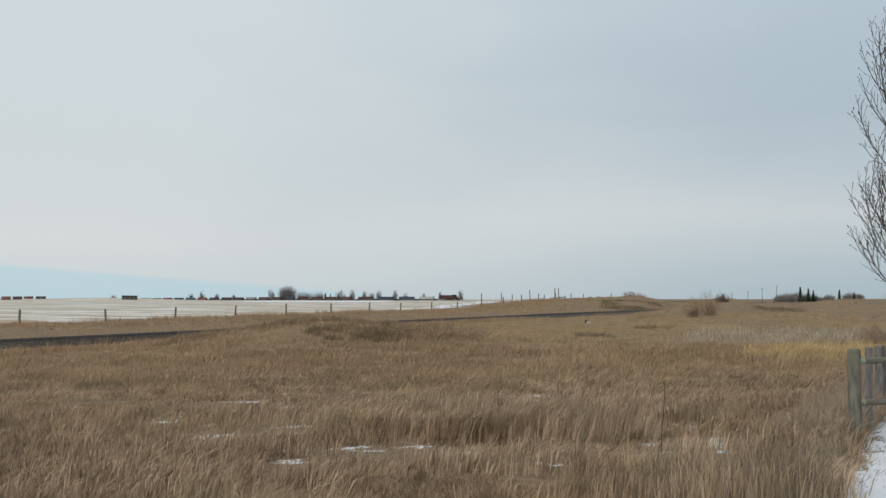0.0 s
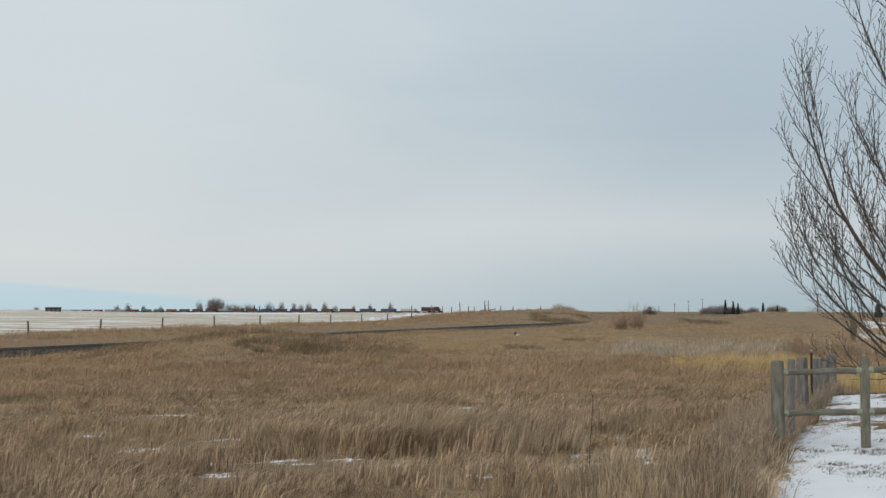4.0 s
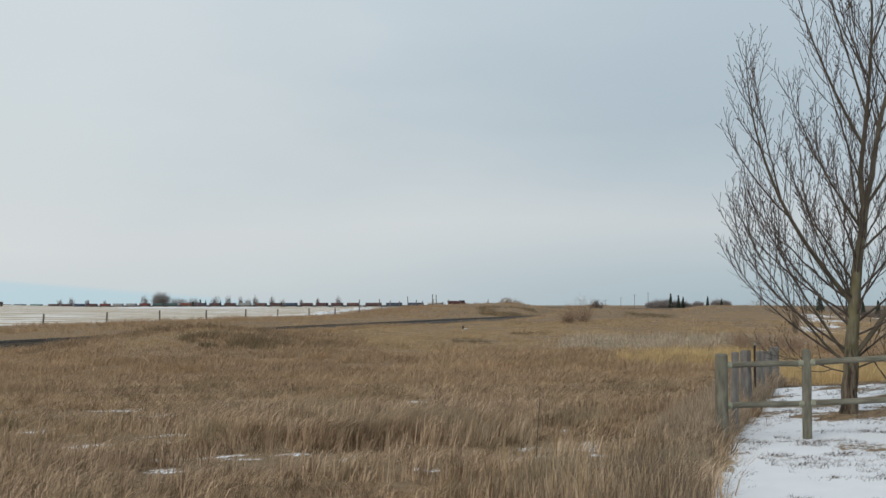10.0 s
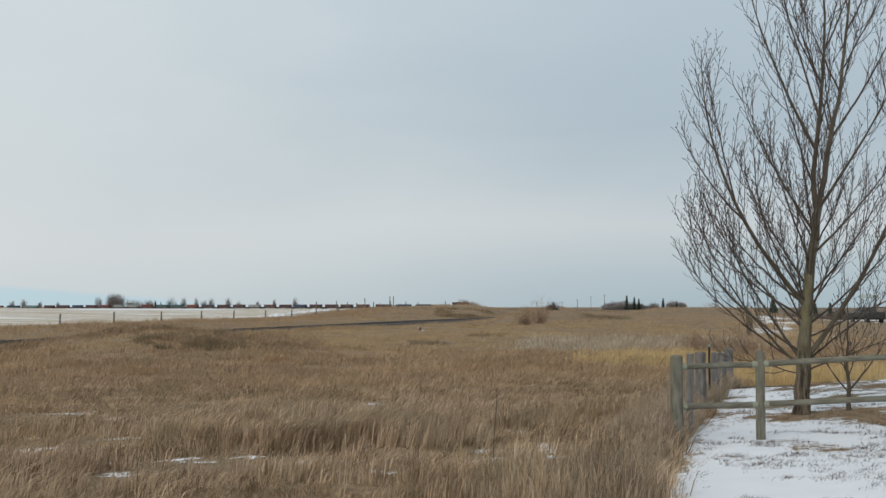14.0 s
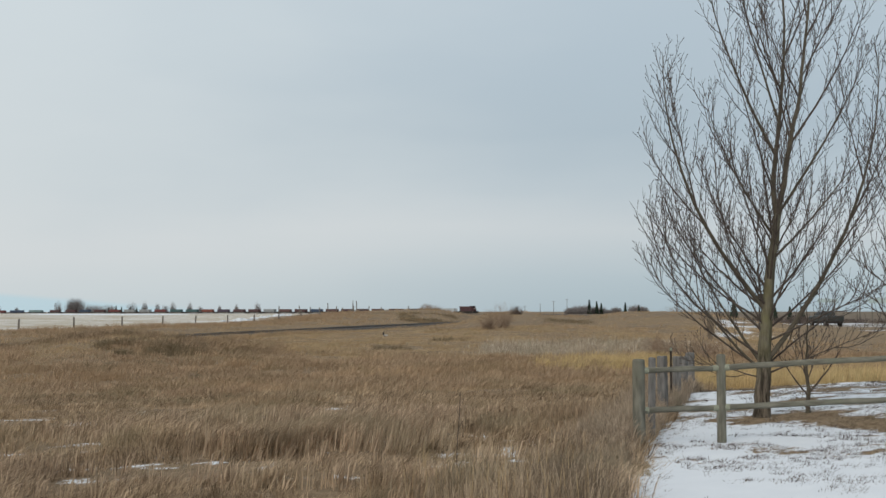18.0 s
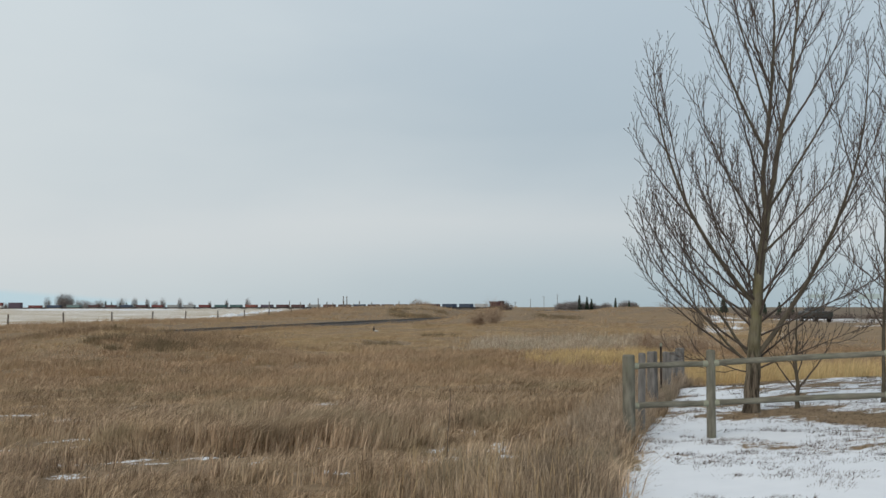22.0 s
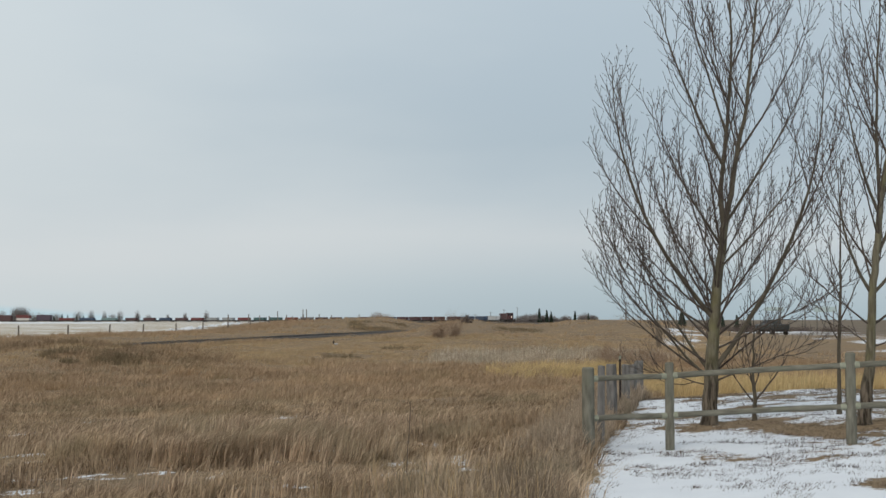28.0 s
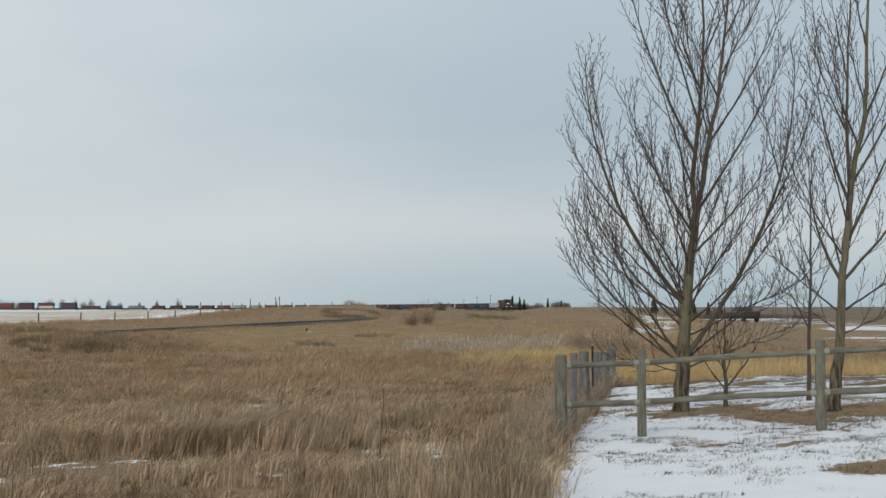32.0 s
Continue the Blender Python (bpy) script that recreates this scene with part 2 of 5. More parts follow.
def natural(x, y):
    x, y = np.asarray(x, float), np.asarray(y, float)
    r = np.hypot(x, y)
    lawn = -0.22 + 0.062 * np.clip(x, -2, 10)
    z = lawn * (1 - smooth(y, 22, 34)) * (1 - smooth(-x, -4, 3))
    z = z + smooth(-x + 0.25 * y, 2, 14) * -0.18 * (1 - smooth(r, 60, 140))
    z = z - 0.55 * smooth(r, 20, 45) * (1 - smooth(r, 75, 130)) * (1 - smooth(-x, 25, 60))
    z = z - 0.45 * smooth(-x, 12, 40) * (1 - smooth(fence_side(x, y), -32, -6)) * (1 - smooth(r, 120, 170))
    # a low bank before the track, the mound behind it and the long ridge
    z = z + 1.2 * np.exp(-((x + 17.5) / 7.5) ** 2 - ((y - 62) / 11.0) ** 2)
    z = z + 1.45 * np.exp(-((x + 7) / 12.0) ** 4 - ((y - 225) / 32.0) ** 2)
    z = z + 0.5 * np.exp(-((x + 4) / 6.0) ** 2 - ((y - 228) / 30.0) ** 2)
    z = z + 1.2 * np.exp(-((x + 24) / 14.0) ** 2 - ((y - 205) / 30.0) ** 2)
    z = z + 1.68 * smooth(x, -3, 8) * (1 - smooth(x, 26, 44)) * (1 - 0.31 * smooth(x, 9, 13) * (1 - smooth(x, 18, 23))) * np.exp(-((y - 150) / 24.0) ** 2)
    z = z + 2.3 * np.exp(-((x + 412) / 46.0) ** 2 - ((y - 825) / 90.0) ** 2)
    z = z + (fbm(x, y, 0.09, 11) - 0.5) * 0.25 * smooth(r, 14, 40) * (1 - smooth(r, 250, 500))
    z = z + (fbm(x, y, 0.35, 15) - 0.5) * 0.30 * smooth(r, 18, 30) * (1 - smooth(r, 90, 160))
    z = z + (fbm(x, y, 0.7, 21) - 0.5) * 0.10 - 0.08 * hollow(x, y)
    return z


def ground(x, y):
    z = natural(x, y)
    d, level = track_distance(np.asarray(x, float), np.asarray(y, float))
    bed = level - 0.5
    f = smooth(d, 2.6, 9.0)
    return bed * (1 - f) + z * f


def ground_at(x, y):
    return float(ground(np.array([float(x)]), np.array([float(y)]))[0])


PATCHES = [(-2.75, 14.1, 0.55, 0.16), (-1.27, 12.9, 0.35, 0.22), (-3.95, 12.7, 0.4, 0.3), (-3.6, 13.9, 0.3, 0.25), (-7.7, 20.9, 0.7, 0.3),
           (-5.2, 16.2, 0.6, 0.35), (0.0, 14.2, 0.5, 0.22), (0.7, 15.2, 0.3, 0.2), (-6.2, 19.5, 0.7, 0.4), (-2.4, 18.0, 0.5, 0.3), (-5.9, 15.0, 0.5, 0.3),
           (-0.1, 18.8, 0.25, 0.15), (1.9, 17.0, 0.35, 0.4), (2.9, 20.0, 0.5, 0.5), (-1.9, 22.5, 0.7, 0.35), (-7.4, 17.2, 0.5, 0.4), (0.9, 13.0, 0.45, 0.3),
           (-0.85, 16.6, 0.5, 0.35), (0.1, 15.4, 0.6, 0.35), (0.75, 15.8, 0.3, 0.2), (-0.95, 15.7, 0.6, 0.30), (0.35, 14.5, 0.85, 0.20)]


def snow_cover(x, y):
    """How much snow lies at a point, 0 to 1."""
    fine = fbm(x, y, 2.2, 31) - 0.5
    broken = fbm(x, y, 3.6, 33) - 0.5
    s = np.zeros(np.shape(x))
    for px, py, a, b in PATCHES:
        q = ((x - px) / (a * 0.72)) ** 2 + ((y - py) / (b * 1.0)) ** 2
        s = np.maximum(s, 0.74 * smooth(0.95 - q + broken * 5.0, 0.0, 0.5) * smooth(2.2 - q, 0, 0.6))
    scraps = smooth(fbm(x, y * 1.5, 1.9, 35) + 0.25 * broken, 0.71, 0.76) * smooth(y, 11.5, 13) * (1 - smooth(y, 22, 27))
    s = np.maximum(s, scraps * 0.55)
    lawn = on_lawn(x, y)
    bare = 0.0
    for tx, ty, tr in ((4.95, 18.3, 0.7), (6.8, 17.0, 1.0), (5.66, 18.72, 0.5), (5.5, 11.9, 0.7), (5.2, 10.4, 0.4), (4.2, 14.6, 0.16), (5.2, 14.2, 0.22), (6.2, 16.0, 0.35)):
        bare = np.maximum(bare, 1 - smooth(np.hypot((x - tx) / 1.5, y - ty + 0.2) / tr + fine * 0.6, 0.7, 1.05))
    band = smooth(x, 4.4, 5.6) * np.exp(-((y - 17.3 + 0.1 * (x - 5)) / 0.75) ** 2)
    band2 = smooth(x, 4.6, 6.2) * np.exp(-((y - 23.2) / 1.9) ** 2)
    strew = smooth(fbm(x, y * 1.8, 1.3, 41) + fine * 0.5, 0.52, 0.62) * (0.5 + 0.5 * smooth(y, 14, 20))
    lawn_snow = lawn * (1 - np.clip(bare + band * 0.85 + band2 * 0.75 * smooth(fine, -0.15, 0.1) + strew * 0.75 * smooth(y, 17, 19), 0, 1))
    # thin snow among the mown tufts along the fence
    thin = smooth(fbm(x, y * 1.6, 2.4, 99), 0.52, 0.62) * np.exp(-((y - 14.9 + 0.1 * (x - 4)) / 1.2) ** 2)
    s = np.maximum(s, lawn_snow * (1 - 0.62 * thin))
    # a strip of blown snow at the far side of the stubble, and snow along the far road
    slope = x / np.maximum(y, 1)
    s = np.maximum(s, smooth(y, 540, 600) * (1 - smooth(y, 860, 920)) * smooth(slope, -0.37, -0.355) * (1 - smooth(slope, -0.25, -0.20)) * 0.85)
    rough = fbm(x * 0.6, y * 0.5, 0.30, 51) - 0.5
    wide = x - (30 + (y - 64) * 0.22) + rough * 12
    road = smooth(wide, -0.5, 1.0) * (1 - smooth(wide, 8.5, 11)) * smooth(y, 56, 64) * (1 - smooth(y, 165, 180))
    lane = x - (18.8 + (y - 86) * 0.24)
    lane = smooth(lane, -0.3, 0.3) * (1 - smooth(lane + rough * 7, 4.5, 6.5)) * smooth(y, 80, 84) * (1 - smooth(y, 185, 195)) * smooth(fbm(x * 0.7, y * 0.22, 0.9, 53), 0.42, 0.54)
    cross = smooth(x, 36, 38) * np.exp(-((y - 160) / 9.0) ** 2) * (1 - smooth(x, 52, 56))
    s = np.maximum(s, 0.68 * np.maximum(np.maximum(road * smooth(fbm(x * 0.25, y * 0.8, 0.5, 57) + 0.25 * rough, 0.40, 0.52), lane), smooth(cross + rough * 0.8, 0.4, 0.7)))
    return s


def opened(x, y):
    """Where the grass stays low round the patches of snow."""
    s = np.zeros(np.shape(x))
    for px, py, a, b in PATCHES:
        q = ((x - px) / (a * 1.0 + 0.05)) ** 2 + ((y - py + 0.7) / (b + 0.9)) ** 2
        s = np.maximum(s, 1 - smooth(q, 0.6, 1.2))
    return s


# ---- materials ----
def ground_material():
    m = Mat("ground_cover", 0.95, spec=0.1)
    m.world_pos()
    fine, mid, wide = m.noise(9, 4), m.noise(0.9, 4), m.noise(0.07, 3)
    thatch = m.mix(m.span(fine, 0.3, 0.7), (0.07, 0.050, 0.033), (0.30, 0.220, 0.145))
    thatch = m.mix(m.span(mid, 0.35, 0.65, 0, 0.6), thatch, (0.25, 0.182, 0.118))
    thatch = m.mix(m.span(wide, 0.42, 0.62, 0, 0.5), thatch, (0.27, 0.185, 0.10))
    # stubble field with thin streaks of blown snow
    streak = m.noise(0.035, 4, (1, 6, 1))
    straw = m.mix(m.span(m.noise(0.25, 4), 0.35, 0.65), (0.36, 0.30, 0.215), (0.47, 0.40, 0.30))
    straw = m.mix(m.span(streak, 0.47, 0.60, 0, 0.85), straw, (0.74, 0.74, 0.74))
    c = m.mix(m.attr("field"), thatch, straw)
    plough = m.mix(m.span(m.noise(0.05, 3, (1, 5, 1)), 0.4, 0.6), (0.13, 0.10, 0.075), (0.20, 0.16, 0.115))
    c = m.mix(m.attr("plough"), c, plough)
    edge = m.calc("ADD", m.attr("snow"), m.span(m.noise(11, 4), 0.3, 0.7, -0.38, 0.38))
    cover = m.span(edge, 0.42, 0.58)
    snow = m.mix(m.noise(3, 3), (0.62, 0.642, 0.675), (0.72, 0.735, 0.757))
    m.colour(m.mix(cover, c, snow))
    m.bump(m.calc("ADD", fine, m.calc("MULTIPLY", mid, 2.0)), 0.5, 0.03)
    return m.m


def grass_material(name, dark, light, warm, cover=0.35):
    m = Mat(name, 0.85, spec=0.15)
    m.world_pos()
    c = m.mix(m.span(m.island(), 0.22, 0.80), dark, light)
    c = m.mix(m.span(m.noise(0.16, 3), 0.45, 0.62, 0, cover), c, warm)
    c = m.mix(m.span(m.noise(1.3, 3), 0.36, 0.62, 0.65, 0.0), c, dark)
    c = m.mix(m.span(m.noise(5.0, 2), 0.45, 0.70, 0.0, 0.45), c, light)
    olive = (0.55 * dark[0] + 0.28 * light[0], 0.55 * dark[1] + 0.335 * light[1], 0.55 * dark[2] + 0.30 * light[2])
    c = m.mix(m.span(m.noise(0.42, 4), 0.50, 0.64, 0, 0.55), c, olive)
    m.colour(c)
    # thin leaves let some light through
    t = m.n.new("ShaderNodeBsdfTranslucent")
    m.l.new(c, t.inputs[0])
    k = m.n.new("ShaderNodeMixShader")
    k.inputs[0].default_value = 0.3
    m.l.new(m.b.outputs[0], k.inputs[1])
    m.l.new(t.outputs[0], k.inputs[2])
    m.l.new(k.outputs[0], m.n["Material Output"].inputs[0])
    return m.m


def bark_material(name, a, b, moss):
    m = Mat(name, 0.9, spec=0.1)
    f = m.noise(16, 4, (1, 1, 0.22))
    c = m.mix(m.span(f, 0.35, 0.65), a, b)
    c = m.mix(m.span(m.noise(2.5, 3), 0.5, 0.65, 0, 0.6), c, moss)
    m.colour(c).bump(f, 0.8, 0.02)
    return m.m


GROUND = ground_material()
STRAW = grass_material("dry_grass", (0.150, 0.104, 0.066), (0.69, 0.520, 0.350), (0.56, 0.385, 0.22))
FRINGE = grass_material("fringe_weed", (0.175, 0.132, 0.094), (0.66, 0.520, 0.385), (0.50, 0.375, 0.255))
ARCH = grass_material("arched_straw", (0.26, 0.185, 0.125), (0.80, 0.62, 0.44), (0.62, 0.45, 0.29))
HAY = grass_material("laid_hay", (0.190, 0.134, 0.090), (0.77, 0.580, 0.405), (0.50, 0.345, 0.21))
SHORT = grass_material("mown_grass", (0.100, 0.074, 0.055), (0.33, 0.255, 0.180), (0.28, 0.21, 0.135))
STUB = grass_material("grass_stub", (0.060, 0.044, 0.038), (0.20, 0.150, 0.115), (0.16, 0.12, 0.085))
GOLD = grass_material("golden_grass", (0.40, 0.285, 0.135), (0.75, 0.565, 0.31), (0.70, 0.495, 0.225))
REED = grass_material("cattail_reed", (0.22, 0.172, 0.125), (0.72, 0.61, 0.475), (0.56, 0.44, 0.30))
MEADOW = grass_material("meadow_straw", (0.260, 0.178, 0.112), (0.57, 0.415, 0.275), (0.56, 0.37, 0.195))
WEED = grass_material("dead_weed", (0.100, 0.073, 0.050), (0.72, 0.565, 0.400), (0.45, 0.33, 0.21))
SEDGE = grass_material("dry_sedge", (0.335, 0.24, 0.140), (0.60, 0.452, 0.285), (0.56, 0.395, 0.205), 0.6)
BRUSH = grass_material("brown_bank_weed", (0.190, 0.132, 0.083), (0.46, 0.340, 0.225), (0.42, 0.28, 0.155))
HEATH = grass_material("dark_bank_weed", (0.125, 0.095, 0.058), (0.31, 0.235, 0.150), (0.27, 0.190, 0.105))
SCRUB = grass_material("far_grass", (0.265, 0.182, 0.111), (0.56, 0.407, 0.258), (0.58, 0.40, 0.205), 0.6)
# darker than the trunk: the limbs' backlit shade is put into this colour
LIMB = plain("limb_bark", (0.052, 0.043, 0.032), (0.120, 0.101, 0.072), 5, 0.9)
def poplar_bark():
    m = Mat("poplar_bark", 0.9, spec=0.1)
    f = m.noise(22, 5, (1, 1, 0.16))
    young = m.mix(m.span(f, 0.35, 0.65), (0.092, 0.080, 0.057), (0.175, 0.155, 0.108))
    young = m.mix(m.span(m.noise(2.2, 3), 0.48, 0.62, 0, 0.6), young, (0.155, 0.142, 0.068))
    old = m.mix(m.span(f, 0.42, 0.60), (0.030, 0.024, 0.018), (0.150, 0.122, 0.092))
    up = m.n.new("ShaderNodeSeparateXYZ")
    m.l.new(m.pos, up.inputs[0])
    edge = m.calc("ADD", up.outputs[2], m.span(m.noise(7, 3, (1, 1, 0.4)), 0.3, 0.7, -0.5, 0.5))
    m.colour(m.mix(m.span(edge, 0.45, 1.35), old, young)).bump(f, 1.0, 0.025)
    return m.m


BARK = poplar_bark()
BUD = plain("bud_scale", (0.040, 0.028, 0.024), (0.085, 0.062, 0.05), 9, 0.7)
TWIG = plain("twig_bark", (0.048, 0.037, 0.031), (0.104, 0.082, 0.066), 6, 0.9)
WILLOW = plain("willow_bark", (0.19, 0.130, 0.088), (0.31, 0.22, 0.15), 3, 0.9)
FENCE_BRUSH = plain("dead_brush", (0.16, 0.125, 0.09), (0.30, 0.24, 0.175), 3, 0.9)
DARK_TWIG = plain("dark_twig", (0.07, 0.05, 0.042), (0.15, 0.115, 0.095), 2, 0.9)
GREY_TWIG = plain("grey_twig", (0.145, 0.127, 0.122), (0.27, 0.242, 0.228), 0.5, 0.9)
SPRUCE = plain("spruce_needles", (0.012, 0.020, 0.014), (0.035, 0.05, 0.03), 3, 0.9)
POST = bark_material("grey_post_wood", (0.105, 0.099, 0.078), (0.205, 0.194, 0.156), (0.145, 0.148, 0.108))
OLD = bark_material("weathered_wood", (0.105, 0.100, 0.095), (0.21, 0.200, 0.188), (0.15, 0.14, 0.125))
CUT = plain("cut_wood_end", (0.20, 0.205, 0.150), (0.32, 0.325, 0.25), 20, 0.8)
RUST = plain("rusty_steel", (0.022, 0.017, 0.015), (0.045, 0.033, 0.028), 9, 0.7, 0.2)
STEEL = plain("worn_rail", (0.10, 0.085, 0.075), (0.22, 0.20, 0.19), 5, 0.45, 0.8)
BALLAST = plain("ballast_stone", (0.028, 0.024, 0.021), (0.120, 0.102, 0.086), 2.2, 0.95, 0, 0.8)
def stone_material():
    m = Mat("crushed_stone", 0.95, spec=0.1)
    m.colour(m.mix(m.island(), (0.024, 0.020, 0.017), (0.145, 0.122, 0.098)))
    return m.m


STONE = stone_material()
TIE = plain("creosote_tie", (0.030, 0.023, 0.018), (0.075, 0.058, 0.045), 6, 0.9)
POLE = plain("pole_wood", (0.11, 0.09, 0.075), (0.19, 0.165, 0.14), 3, 0.9)


# ---- ground sheet ----
def axis(spans):
    rows = []
    for a, b, step in spans:
        rows.append(np.arange(a, b, step))
    return np.concatenate(rows + [np.array([spans[-1][1]])])


def build_ground():
    xs = axis([(-4500, -1500, 300), (-1500, -540, 60), (-540, -300, 24), (-300, -80, 9), (-80, -26, 2.0), (-26, -12, 0.6), (-12, 11, 0.22), (11, 30, 0.8),
               (30, 80, 2.5), (80, 300, 12), (300, 1500, 80), (1500, 4500, 300)])
    ys = axis([(-600, -60, 60), (-60, 6, 3), (6, 24, 0.2), (24, 40, 0.45), (40, 70, 0.9), (70, 130, 1.6), (130, 280, 3), (280, 600, 12),
               (600, 1600, 40), (1600, 4800, 200)])
    gx, gy = np.meshgrid(xs, ys)
    gz = ground(gx, gy)
    nx, ny = len(xs), len(ys)
    co = np.stack([gx, gy, gz], -1).reshape(-1, 3)
    i = np.arange(nx * ny).reshape(ny, nx)
    quads = np.stack([i[:-1, :-1], i[:-1, 1:], i[1:, 1:], i[1:, :-1]], -1).reshape(-1, 4)
    me = bpy.data.meshes.new("ground")
    fill(me, co, quads)
    x, y = co[:, 0], co[:, 1]
    far = smooth(fence_side(x, y) + (fbm(x, y, 0.1, 3) - 0.5) * 5, 2.5, 6.0) * smooth(y, 40, 60) * smooth(-x - 0.09 * y, 0, 12)
    right = smooth(x - 0.22 * y, 4, 14) * smooth(np.hypot(x, y), 128, 145)
    for name, values in (("snow", snow_cover(x, y)), ("field", far), ("plough", right)):
        a = me.attributes.new(name, "FLOAT", "POINT")
        a.data.foreach_set("value", np.ascontiguousarray(values, dtype=np.float32))
    me.shade_smooth()
    me.materials.append(GROUND)
    tagged(new("ground", me), "prairie ground of dead grass, thin snow and pale stubble", "ground", kind="structure")


def fill(me, co, faces):
    """Fills a mesh from arrays; faces all of one size."""
    k = faces.shape[1]
    me.vertices.add(len(co))
    me.vertices.foreach_set("co", np.ascontiguousarray(co, dtype=np.float32).ravel())
    me.loops.add(faces.size)
    me.loops.foreach_set("vertex_index", np.ascontiguousarray(faces, dtype=np.int32).ravel())
    me.polygons.add(len(faces))
    me.polygons.foreach_set("loop_start", np.arange(0, faces.size, k, dtype=np.int32))
    me.update(calc_edges=True)
    me.validate()


build_ground()


# ---- grass ----
rng = np.random.default_rng(7)
WIND = np.array([0.9, -0.25])


def gust(x, y):
    """The wind that has combed the grass, wandering from place to place."""
    a = (fbm(x, y, 0.55, 131) - 0.5) * 3.4 + (fbm(x, y, 2.2, 133) - 0.5) * 1.6
    return np.stack([WIND[0] * np.cos(a) - WIND[1] * np.sin(a), WIND[0] * np.sin(a) + WIND[1] * np.cos(a)], 1)


def blades(name, material, x, y, tall, wide, label, lean=0.35, bend=0.5, out_x=None, out_y=None, segs=2, wind=0.55):
    """Joined thin blades that grow from the ground, bent by the wind and out of their tuft."""
    n = len(x)
    z = ground(x, y) - 0.02
    turn = rng.uniform(0, 2 * math.pi, n)
    away = np.stack([np.cos(turn), np.sin(turn)], 1) * rng.uniform(0.1, 0.8, n)[:, None] + gust(x, y) * wind
    if out_x is not None:
        away = away + np.stack([out_x, out_y], 1)
    away = away * (lean * tall * rng.uniform(0.5, 1.5, n))[:, None]
    side = rng.uniform(0, math.pi, n)
    sx, sy = np.cos(side) * wide / 2, np.sin(side) * wide / 2 * 0.5
    base = np.stack([x, y, z], 1)
    mid = base + np.concatenate([away * (0.5 - 0.3 * bend), (tall * 0.62)[:, None]], 1)
    tip = base + np.concatenate([away, (tall * (1 - 0.45 * bend * rng.uniform(0, 1, n)))[:, None]], 1)
    off = np.stack([sx, sy, np.zeros(n)], 1)
    if segs == 2:
        co = np.stack([base - off, base + off, mid + off * 0.8, mid - off * 0.8, tip], 1).reshape(-1, 3)
        b = np.arange(n)[:, None] * 5
        tri = np.concatenate([b + [0, 1, 2], b + [0, 2, 3], b + [3, 2, 4]], 1).reshape(-1, 3)
    else:
        co = np.stack([base - off, base + off, tip], 1).reshape(-1, 3)
        tri = np.arange(n)[:, None] * 3 + np.array([0, 1, 2])
    me = bpy.data.meshes.new(name)
    fill(me, co, tri)
    me.materials.append(material)
    return tagged(new(name, me), label, "grass", kind="stuff")


def tufted(name, material, cx, cy, each, spread, tall, wide, label, lean=0.6, bend=0.6, segs=2, wind=0.55):
    """Tufts of blades round their centres; spread, tall and wide are per tuft."""
    k = np.repeat(np.arange(len(cx)), each)
    a, q = rng.uniform(0, 2 * math.pi, len(k)), np.sqrt(rng.uniform(0, 1, len(k)))
    ox, oy = np.cos(a) * q, np.sin(a) * q
    h = tall[k] * rng.uniform(0.45, 1.15, len(k)) * (1.1 - 0.35 * q)
    return blades(name, material, cx[k] + ox * spread[k], cy[k] + oy * spread[k], h, wide[k] * rng.uniform(0.7, 1.3, len(k)), label, lean, bend, ox * 0.9, oy * 0.9, segs, wind)


def scatter(n, y0, y1, power, half=0.66, shift=-0.08):
    """Points over a fan of land before the lawn; power sets how fast they thin out."""
    u = rng.uniform(0, 1, n)
    r = (y0 ** power + u * (y1 ** power - y0 ** power)) ** (1 / power)
    a = rng.uniform(-half + shift, half + shift, n)
    return r * np.sin(a), r * np.cos(a)


def reed_bed(x, y):
    wob = (fbm(x, y, 0.12, 61) - 0.5) * 16
    return smooth(x + wob * 0.3 - 0.02 * y, -0.5, 3) * (1 - smooth(x, 13, 18)) * smooth(y + wob * 0.6, 57, 62) * (1 - smooth(y + wob * 0.6, 82, 92))


def gold_bed(x, y):
    wob = (fbm(x, y, 0.2, 71) - 0.5) * 6
    behind = smooth(x - 0.2 * y + wob * 0.4, -0.4, 0.8) * smooth(y + 0.1 * np.minimum(x, 40), 26.4, 27.2) * (1 - smooth(y + wob, 36, 47))
    patch = smooth(x + wob * 0.8, 2.6, 5.0) * (1 - smooth(x, 8.5, 12)) * smooth(y + wob, 42, 46) * (1 - smooth(y + wob, 55, 60))
    return np.maximum(behind, patch * (0.6 + 0.4 * smooth(fbm(x, y * 1.7, 0.4, 73), 0.4, 0.6)))


def sedge_bed(x, y):
    """Paler low grass beyond the brown meadow."""
    wob = (fbm(x, y, 0.10, 63) - 0.5) * 14
    return smooth(y + wob - 0.35 * x, 58, 64) * smooth(x, -26, -16) * (1 - reed_bed(x, y))


def scrap_line(x, y):
    """The flank of the mound where old snow lies."""
    a, r = np.degrees(np.arctan2(x, y)), np.hypot(x, y)
    line = 176 + 20 * np.clip((a + 11) / 3.1, 0, 1) ** 1.25
    return smooth(a, -11.4, -11.1) * (1 - smooth(a, -7.8, -7.6)) * smooth(r, line - 15, line - 11) * (1 - smooth(r, line + 4, line + 7))


def keep(x, y, p):
    ok = rng.uniform(0, 1, len(x)) < p
    return x[ok], y[ok]


